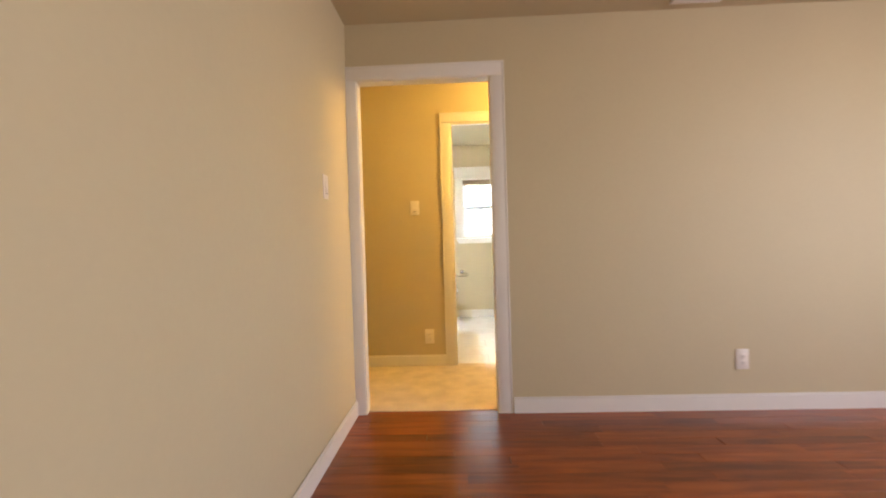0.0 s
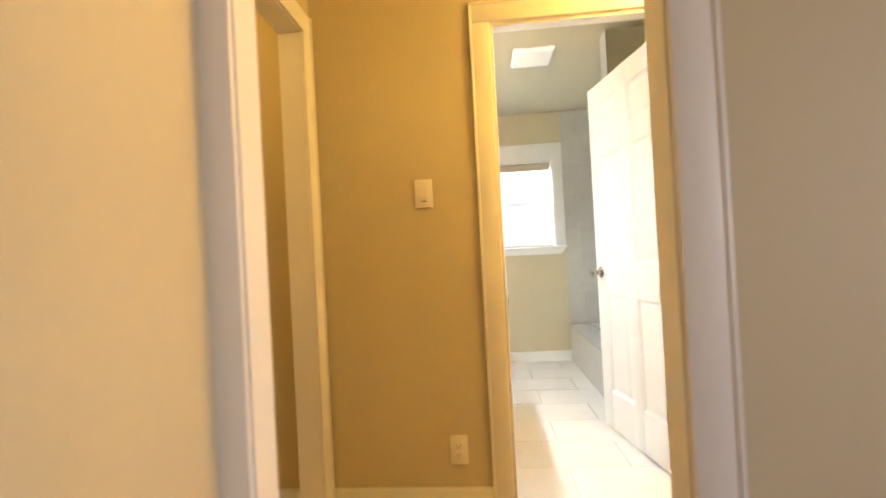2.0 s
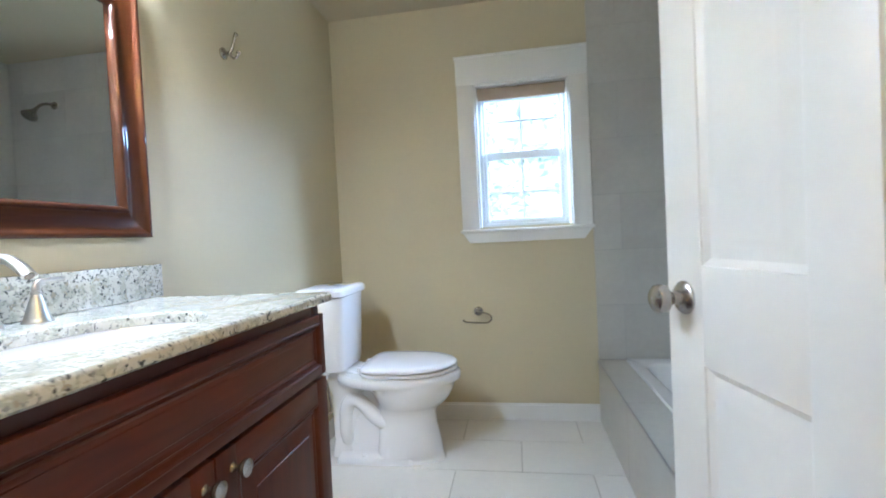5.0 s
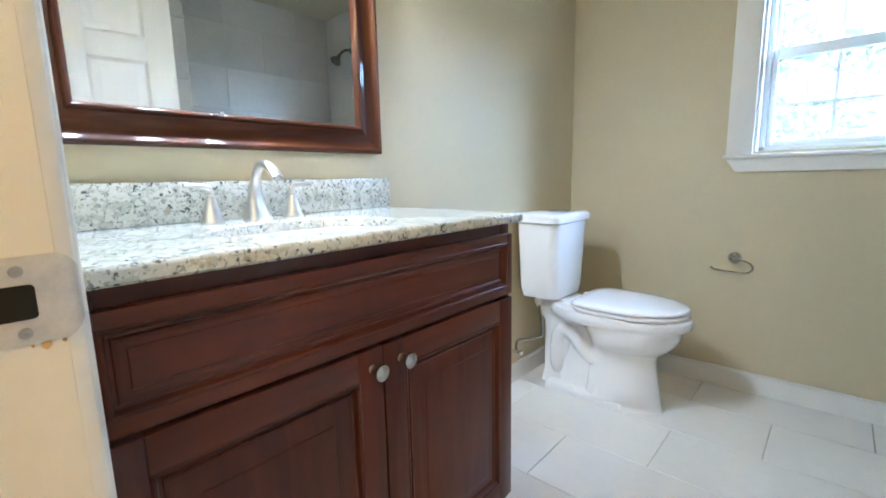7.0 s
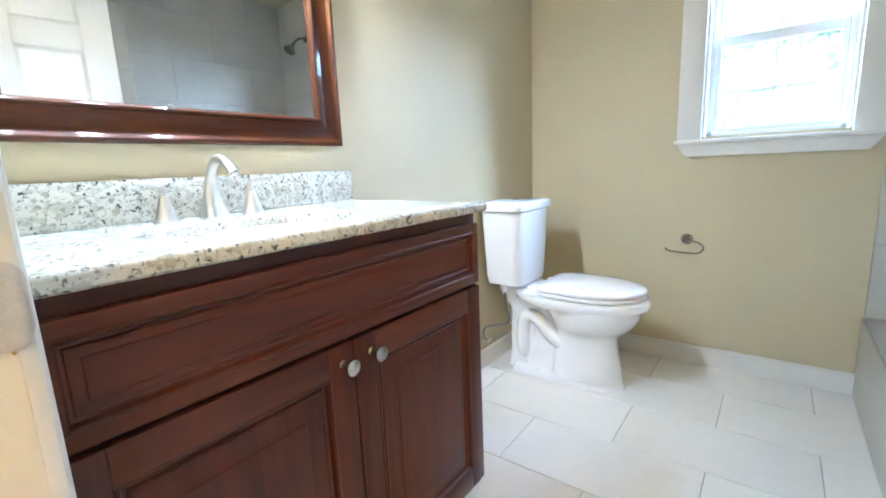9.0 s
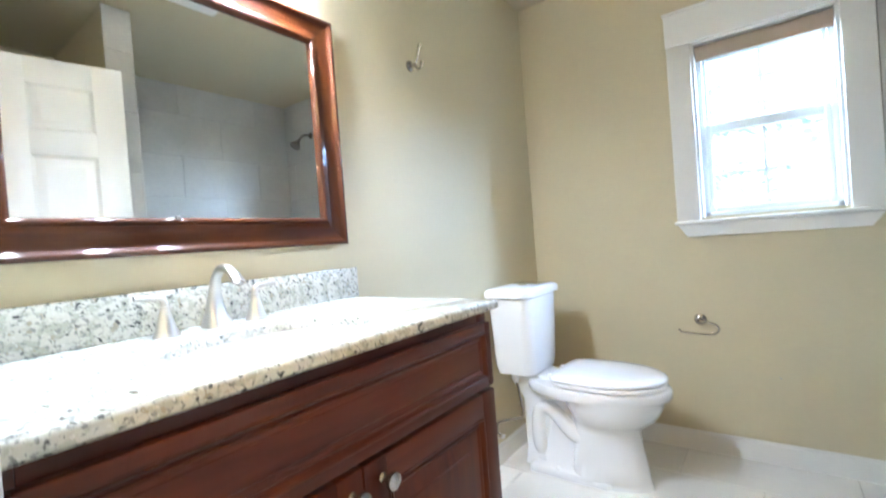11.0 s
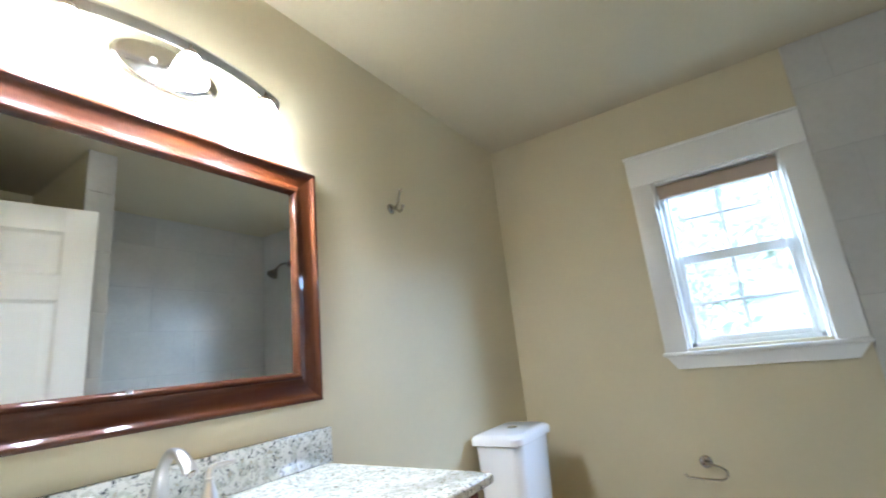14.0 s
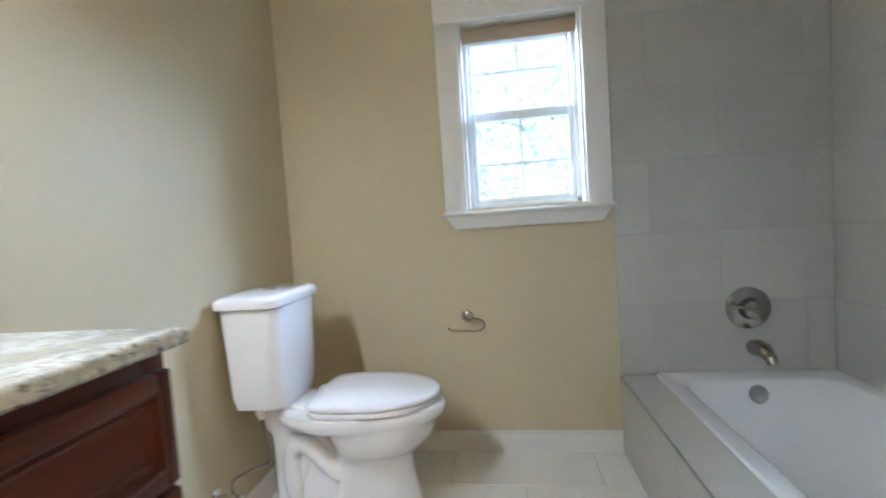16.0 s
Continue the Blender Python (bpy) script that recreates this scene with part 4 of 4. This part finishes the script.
valve = thing("supply_valve", (0.03, 1.92, 0.19), "chrome stop valve with a bent supply pipe on the wall", "valve")
bm = bmesh.new()
lathe(bm, ((0.028, 0), (0.026, 0.004), (0.010, 0.007), (0.0085, 0.05), (0.012, 0.052), (0.012, 0.075), (0.004, 0.078)), pose(0.001, 1.92, 0.195, 0, 90, 0), 20)
part("stop_valve", bm, CHROME, valve)
bm = bmesh.new()
loft(bm, [[(0.08 + h, 1.92 + 0.020 * s * math.cos(a), 0.195 + 0.011 * s * math.sin(a)) for a in (2 * math.pi * i / 20 for i in range(20))] for s, h in ((0.8, 0), (1, 0.004), (1, 0.012), (0.7, 0.016))])
part("oval_handle", bm, CHROME, valve)
bm = bmesh.new()
tube(bm, smooth_path([(0.062, 1.92, 0.200), (0.063, 1.92, 0.235), (0.072, 1.932, 0.252), (0.10, 1.985, 0.251), (0.130, 2.030, 0.249), (0.139, 2.038, 0.272), (0.134, 2.032, 0.34), (0.125, TY - 0.112, 0.42)], 6), 0.006, 10)
part("supply_pipe", bm, DARKNICKEL, valve)

# ---- small fittings ----
HOOKMETAL = mat("polished_hook_nickel", (0.46, 0.43, 0.40), 0.14, metal=1.0, vary=0.05, scale=30, bump=0.0)
hook = thing("robe_hook", (0.01, 1.566, 1.79), "brushed nickel double robe hook on the wall", "hook")
bm = bmesh.new()
lathe(bm, ((0.022, 0), (0.022, 0.004), (0.017, 0.008), (0.007, 0.010), (0.006, 0.022)), pose(0.001, 1.566, 1.800, 0, 90, 0), 24)
part("rosette", bm, HOOKMETAL, hook)
for hp in ([(0.02, 1.566, 1.80), (0.034, 1.567, 1.806), (0.042, 1.568, 1.828), (0.050, 1.569, 1.858), (0.056, 1.569, 1.866)], [(0.02, 1.566, 1.80), (0.034, 1.566, 1.790), (0.045, 1.566, 1.778), (0.060, 1.566, 1.784), (0.064, 1.566, 1.796)]):
    bm = bmesh.new()
    tube(bm, smooth_path(hp, 5), 0.0052, 10)
    bmesh.ops.create_uvsphere(bm, u_segments=12, v_segments=8, radius=0.0082, matrix=Matrix.Translation(hp[-1]))
    part("prong", bm, HOOKMETAL, hook)

tp = thing("toilet_paper_holder", (0.82, BACK - 0.03, 0.60), "empty open-arm brushed nickel toilet paper holder", "paper holder")
bm = bmesh.new()
lathe(bm, ((0.0265, 0), (0.0265, 0.005), (0.021, 0.010), (0.009, 0.013), (0.008, 0.050), (0.012, 0.052), (0.012, 0.062), (0.003, 0.064)), pose(0.823, BACK - 0.001, 0.634, 90, 0, 0), 24)
part("post", bm, DARKNICKEL, tp)
bm = bmesh.new()
ty = BACK - 0.057
tube(bm, smooth_path([(0.823, ty, 0.634), (0.862, ty, 0.632), (0.893, ty, 0.618), (0.900, ty, 0.596), (0.880, ty, 0.577), (0.840, ty, 0.575), (0.775, ty, 0.579), (0.748, ty, 0.583), (0.736, ty, 0.595)], 5), 0.0047, 10)
part("arm", bm, HOOKMETAL, tp)


nail = bmesh.new()
lathe(nail, ((0.0035, 0), (0.0035, 0.004), (0.002, 0.0055), (0.0005, 0.006)), pose(1.115, BACK - 0.0005, 0.385, 90, 0, 0), 10)
solid("wall_screw", nail, STEEL, "small bare metal screw in the khaki wall", "screw")


def wall_plate(name, m, kind, label):
    """Switch or outlet plate that faces +y in its own axes, set by m."""
    ob = new(name)
    ob.empty_display_size, ob.matrix_basis, BASE[ob] = 0.03, m, Vector((0, 0, 0))
    tagged(ob, label, "switch" if kind == "rocker" else "outlet")
    part("cover_plate", boxes((-0.0385, 0.0385, 0.0003, 0.0062, -0.061, 0.061), bevel=0.0025), PLATE, ob)
    if kind == "rocker":
        part("rocker_frame", boxes((-0.0175, 0.0175, 0.0060, 0.0074, -0.034, 0.034), bevel=0.0006), PLATE, ob)
        bm = bmesh.new()
        loft(bm, [[(x, y, z) for y, z in ((0.006, -0.031), (0.0085, -0.031), (0.0125, -0.014), (0.0085, 0.012), (0.0080, 0.031), (0.006, 0.031))] for x in (-0.0145, 0.0145)])
        part("rocker", bm, PLATE, ob, smooth=0)
        part("shadow_slot", boxes((-0.012, 0.012, 0.0066, 0.0088, -0.0345, -0.0315)), BLACK, ob)
    else:
        for z in (-0.0195, 0.0195):
            r = part("receptacle", boxes((-0.0165, 0.0165, 0.006, 0.0078, z - 0.0135, z + 0.0135), bevel=0.0012), PLATE, ob)
            part("slot", boxes((-0.0075, -0.0055, 0.0074, 0.0081, z - 0.003, z + 0.006), (0.0055, 0.0075, 0.0074, 0.0081, z - 0.003, z + 0.006), (-0.002, 0.002, 0.0074, 0.0081, z - 0.010, z - 0.006)), BLACK, r)
    for z in ((-0.048, 0.048) if kind == "rocker" else (0.0,)):
        bm = bmesh.new()
        lathe(bm, ((0.003, 0), (0.0025, 0.001), (0.0005, 0.0012)), pose(0, 0.0061, z, -90, 0, 0), 10)
        part("screw", bm, PLATE, ob)
    return ob


wall_plate("hall_switch", pose(0.431, S0, 1.354, 0, 0, 180), "rocker", "ivory rocker light switch on the hall wall")
wall_plate("hall_outlet", pose(0.526, S0, 0.254, 0, 0, 180), "outlet", "ivory duplex power outlet above the hall baseboard")
wall_plate("room_switch", pose(ROOMX, -1.420, 1.349, 0, 0, -90), "rocker", "white rocker light switch on the room wall")
wall_plate("room_outlet", pose(2.474, R0, 0.303, 0, 0, 180), "outlet", "white duplex power outlet on the room wall")

fan = thing("exhaust_fan", (1.077, 1.292, CEIL - 0.03), "square white plastic exhaust fan grille on the ceiling", "fan")
bm = bmesh.new()
loft(bm, [[(1.077 + sx * s, 1.292 + sy * s, z) for sx, sy in ((-1, -1), (1, -1), (1, 1), (-1, 1))] for s, z in ((0.135, CEIL - 0.0005), (0.135, CEIL - 0.010), (0.120, CEIL - 0.026), (0.06, CEIL - 0.030))])
part("grille", bm, BULBWHITE, fan, smooth=20)
for i in range(7):
    o = -0.075 + 0.025 * i
    part("slot", boxes((1.077 - 0.08, 1.077 + 0.08, 1.292 + o - 0.003, 1.292 + o + 0.003, CEIL - 0.0308, CEIL - 0.0295)), WHITE, fan)

register = thing("ceiling_register", (2.2, -1.07, CEIL - 0.015), "white metal air register on the room ceiling", "air vent")
part("frame", boxes((2.055, 2.345, -1.150, -1.130, CEIL - 0.012, CEIL - 0.0005), (2.055, 2.345, -1.015, -0.995, CEIL - 0.012, CEIL - 0.0005), (2.055, 2.080, -1.130, -1.015, CEIL - 0.012, CEIL - 0.0005), (2.320, 2.345, -1.130, -1.015, CEIL - 0.012, CEIL - 0.0005), bevel=0.002), WHITE, register)
for i in range(6):
    y = -1.122 + 0.0195 * i
    part("slat", boxes((2.080, 2.320, y, y + 0.011, CEIL - 0.010, CEIL - 0.003)), WHITE, register)

# ---- bath tub and shower ----
DECK = 0.345


def rrect(x0, x1, y0, y1, r, z, n=8):
    out = []
    for cx, cy, a0 in ((x1 - r, y1 - r, 0), (x0 + r, y1 - r, 90), (x0 + r, y0 + r, 180), (x1 - r, y0 + r, 270)):
        out += [(cx + r * math.cos(radians(a0 + 90 * i / (n - 1))), cy + r * math.sin(radians(a0 + 90 * i / (n - 1))), z) for i in range(n)]
    return out


tub = thing("bathtub", (1.98, 1.86, 0), "white enamelled built-in bathtub behind a tiled ledge", "bathtub")
TX0, TX1, TY0, TY1 = 1.628, EAST - 0.011, FOOT + 0.011, BACK - 0.011
bm = bmesh.new()
loft(bm, [rrect(TX0, TX1, TY0, TY1, 0.004, 0.0), rrect(TX0, TX1, TY0, TY1, 0.004, DECK + 0.002), rrect(TX0 + 0.004, TX1 - 0.002, TY0 + 0.002, TY1 - 0.002, 0.006, DECK + 0.008), rrect(TX0 + 0.058, TX1 - 0.055, TY0 + 0.09, TY1 - 0.085, 0.09, DECK + 0.007), rrect(TX0 + 0.064, TX1 - 0.061, TY0 + 0.10, TY1 - 0.092, 0.09, DECK + 0.003), rrect(TX0 + 0.068, TX1 - 0.066, TY0 + 0.11, TY1 - 0.098, 0.09, DECK - 0.012),
          rrect(TX0 + 0.080, TX1 - 0.078, TY0 + 0.16, TY1 - 0.112, 0.09, DECK - 0.08), rrect(TX0 + 0.14, TX1 - 0.13, TY0 + 0.28, TY1 - 0.19, 0.09, 0.12), rrect(TX0 + 0.20, TX1 - 0.19, TY0 + 0.38, TY1 - 0.26, 0.07, 0.075)])
part("shell", bm, ACRYLIC, tub, smooth=50)
bm = bmesh.new()
lathe(bm, ((0.036, 0), (0.036, 0.004), (0.030, 0.009), (0.002, 0.010)), pose(1.974, TY1 - 0.1175, 0.300, 80, 0, 0), 28)
ov = part("overflow_plate", bm, KNOBMETAL, tub, "round chrome overflow plate")
for ox in (-0.012, 0.012):
    bm = bmesh.new()
    lathe(bm, ((0.004, 0.0), (0.0035, 0.0018), (0.001, 0.002)), pose(1.974 + ox, TY1 - 0.1175 - 0.0100, 0.3015, 80, 0, 0), 10)
    part("screw", bm, DARKNICKEL, ov)
part("edge_trim", boxes((TUBX - 0.0012, TUBX + 0.0018, TY0 - 0.01, TY1 + 0.008, DECK - 0.011, DECK + 0.0012), bevel=0.0006), STEEL, tub, "thin grey metal edge strip along the tiled ledge")
part("trim", boxes((1.490, 1.625, TY0 - 0.01, TY1 + 0.01, 0.0, DECK - 0.010)), GROUT, tub, "mortar bed under the tiled ledge")

shower_valve = thing("shower_valve", (2.005, BACK - 0.03, 0.52), "round brushed nickel shower valve with lever", "shower valve")
bm = bmesh.new()
lathe(bm, ((0.089, 0), (0.088, 0.004), (0.081, 0.010), (0.045, 0.014), (0.040, 0.030), (0.036, 0.048), (0.030, 0.052), (0.002, 0.054)), pose(2.005, BACK - 0.010, 0.624, 90, 0, 0), 40)
part("escutcheon", bm, DARKNICKEL, shower_valve)
bm = bmesh.new()
tube(bm, smooth_path([(2.02, BACK - 0.058, 0.620), (1.985, BACK - 0.064, 0.630), (1.945, BACK - 0.066, 0.640), (1.915, BACK - 0.062, 0.646)], 4), 0.0085, 10, 0.7)
part("lever", bm, DARKNICKEL, shower_valve)
spout = thing("tub_spout", (2.03, BACK - 0.03, 0.42), "curved brushed nickel tub filler spout", "spout")
bm = bmesh.new()
tube(bm, smooth_path([(2.025, BACK - 0.009, 0.455), (2.027, BACK - 0.045, 0.460), (2.030, BACK - 0.088, 0.452), (2.032, BACK - 0.118, 0.432), (2.033, BACK - 0.126, 0.416)], 5), [0.034] * 6 + [0.029] * 5 + [0.024] * 5 + [0.021] * 5, 18)
body = part("body", bm, DARKNICKEL, spout)
bm = bmesh.new()
lathe(bm, ((0.005, 0), (0.005, 0.012), (0.009, 0.015), (0.009, 0.021), (0.003, 0.024)), pose(2.032, BACK - 0.098, 0.468), 14)
part("diverter_knob", bm, DARKNICKEL, body)
shower = thing("wall_shower", (1.98, BACK - 0.1, 2.0), "brushed nickel shower head on a bent arm", "shower head")
bm = bmesh.new()
lathe(bm, ((0.028, 0), (0.026, 0.005), (0.012, 0.009)), pose(1.985, BACK - 0.010, 2.085, 90, 0, 0), 24)
part("flange", bm, DARKNICKEL, shower)
bm = bmesh.new()
tube(bm, smooth_path([(1.985, BACK - 0.012, 2.085), (1.985, BACK - 0.06, 2.083), (1.985, BACK - 0.105, 2.06), (1.985, BACK - 0.135, 2.025)], 5), 0.0095, 12)
part("arm", bm, DARKNICKEL, shower)
bm = bmesh.new()
lathe(bm, ((0.012, 0.0), (0.016, -0.02), (0.024, -0.035), (0.042, -0.060), (0.045, -0.072), (0.042, -0.075), (0.002, -0.074)), pose(1.985, BACK - 0.132, 2.03, -38, 0, 0), 28)
part("head", bm, DARKNICKEL, shower)


# ---- tiles and planks ----
def slab_mesh(sx, sy, sz, bevel=0.0012):
    """A piece with eased upper edges: its face at the top, z = 0."""
    hx, hy = sx / 2, sy / 2
    v = [(-hx, -hy, -sz), (hx, -hy, -sz), (hx, hy, -sz), (-hx, hy, -sz), (-hx, -hy, -bevel), (hx, -hy, -bevel), (hx, hy, -bevel), (-hx, hy, -bevel),
         (-hx + bevel, -hy + bevel, 0), (hx - bevel, -hy + bevel, 0), (hx - bevel, hy - bevel, 0), (-hx + bevel, hy - bevel, 0)]
    f = [(3, 2, 1, 0), (8, 9, 10, 11)]
    for a in (0, 4):
        for i in range(4):
            j = (i + 1) % 4
            f.append((a + i, a + j, a + 4 + j, a + 4 + i))
    mesh = bpy.data.meshes.new("piece")
    mesh.from_pydata(v, [], f)
    return mesh


PIECES = {}


def piece(name, parent, m, sx, sy, sz, material, bevel=0.0012):
    key = (name, round(sx, 4), round(sy, 4), round(sz, 4), material.name)
    if key not in PIECES:
        PIECES[key] = slab_mesh(sx, sy, sz, bevel)
        PIECES[key].materials.append(material)
    ob = new(name, PIECES[key])
    ob.matrix_basis = m
    ob.parent = parent
    return ob


def courses(u0, u1, v0, v1, step, length, even, odd, first=None):
    """Rectangles of a half-bond field clipped to u0..u1, v0..v1."""
    base = v0 if first is None else first
    r = math.floor((v0 - base) / step + 1e-6)
    while base + r * step < v1 - 1e-4:
        a, b = max(v0, base + r * step), min(v1, base + (r + 1) * step)
        j = (even if r % 2 == 0 else odd)
        k = math.floor((u0 - j) / length)
        while j + k * length < u1 - 1e-4:
            c, d = max(u0, j + k * length), min(u1, j + (k + 1) * length)
            if d - c > 0.012 and b - a > 0.012:
                yield c, d, a, b
            k += 1
        r += 1


G = 0.0028
rnd = random.Random(5)
for a, b, c, d in courses(0.0, EAST, S0 + 0.055, BACK, 0.305, 0.61, 0.428, 0.735, 1.412):
    piece("floor_tile", floor_bath, pose((a + b) / 2, (c + d) / 2, rnd.uniform(-0.0004, 0.0004), rnd.uniform(-0.04, 0.04), rnd.uniform(-0.04, 0.04), 0), b - a - G, d - c - G, 0.008, FLOORTILE)

walls = {ob.name: ob for ob in scene.objects if ob.name.startswith("wall_")}
for wall, u0, u1, even, odd, place in (
        ("wall_north", TUBX + 0.004, EAST - 0.010, 1.630, 1.905, lambda u, v: pose(u, BACK - 0.0105, v, 90, 0, 0)),
        ("wall_east", FOOT, BACK - 0.011, 1.70, 2.00, lambda u, v: pose(EAST - 0.0105, u, v, 90, 0, -90)),
        ("wall_partition", TUBX + 0.002, EAST - 0.011, 1.70, 2.00, lambda u, v: pose(u, FOOT, v, 90, 0, 180))):
    for a, b, c, d in courses(u0, u1, DECK, CEIL - 0.001, 0.305, 0.60, even, odd, 0.350 if wall == "wall_north" else 0.350):
        piece("wall_tile", walls[wall], place((a + b) / 2, (c + d) / 2), b - a - 0.0022, d - c - 0.0022, 0.0095, GREYTILE, 0.001)
for a, b, c, d in courses(1.004, FOOT, DECK, CEIL - 0.001, 0.305, 0.60, 1.004, 1.004, 0.35):
    piece("wall_tile", walls["wall_partition"], pose(TUBX + 0.002, (a + b) / 2, (c + d) / 2, 90, 0, -90), b - a - 0.002, d - c - 0.002, 0.0095, GREYTILE, 0.001)
ledge = [1.13 + 0.0, 1.36, 1.96, 2.588]
for a, b in zip(ledge, ledge[1:]):
    piece("ledge_tile", tub, pose((TUBX + 1.627) / 2 - 1.98, (a + b) / 2 - 1.86, DECK, 0, 0, 0), 1.627 - TUBX - 0.001, b - a - 0.0025, 0.009, GREYTILE)
    piece("apron_tile", tub, pose(TUBX - 1.98, (a + b) / 2 - 1.86, (DECK - 0.011) / 2, 90, 0, -90), b - a - 0.0025, DECK - 0.013, 0.0095, GREYTILE)
setting("grout_north", boxes((TUBX + 0.006, EAST - 0.001, BACK - 0.0085, BACK - 0.0002, DECK, CEIL - 0.002)), GROUT, "grey grout bed of the tiled shower wall", "grout")
setting("grout_east", boxes((EAST - 0.0085, EAST - 0.0002, FOOT, BACK - 0.009, DECK, CEIL - 0.002)), GROUT, "grey grout bed of the long tiled tub wall", "grout")

PW = 0.0835
y, row = R0 + 0.045, 0
rest = []
while y > -5.3:
    x = ROOMX - rnd.uniform(0, 0.8)
    while x < 4.6:
        ln = rnd.uniform(0.45, 1.25)
        a, b = max(x, ROOMX), min(x + ln, 4.6)
        if b - a > 0.02:
            if y > -2.75 and a < 3.6:
                piece("floor_plank", floor_room, pose((a + b) / 2, y - PW / 2, rnd.uniform(-0.0003, 0.0003), rnd.uniform(-0.08, 0.08), 0, 0), round(b - a, 2) - 0.0008, PW - 0.0008, 0.011, PLANKS, 0.0009)
            else:
                rest.append((a, b, y - PW, y))
        x += ln
    y -= PW
bm = bmesh.new()
for a, b, c, d in rest:
    vs = [bm.verts.new(p) for p in ((a, c + 0.0004, 0), (b - 0.0008, c + 0.0004, 0), (b - 0.0008, d - 0.0004, 0), (a, d - 0.0004, 0))]
    bm.faces.new(vs)
field = part("plank_field", bm, PLANKS, floor_room)
tagged(field, kind="stuff")
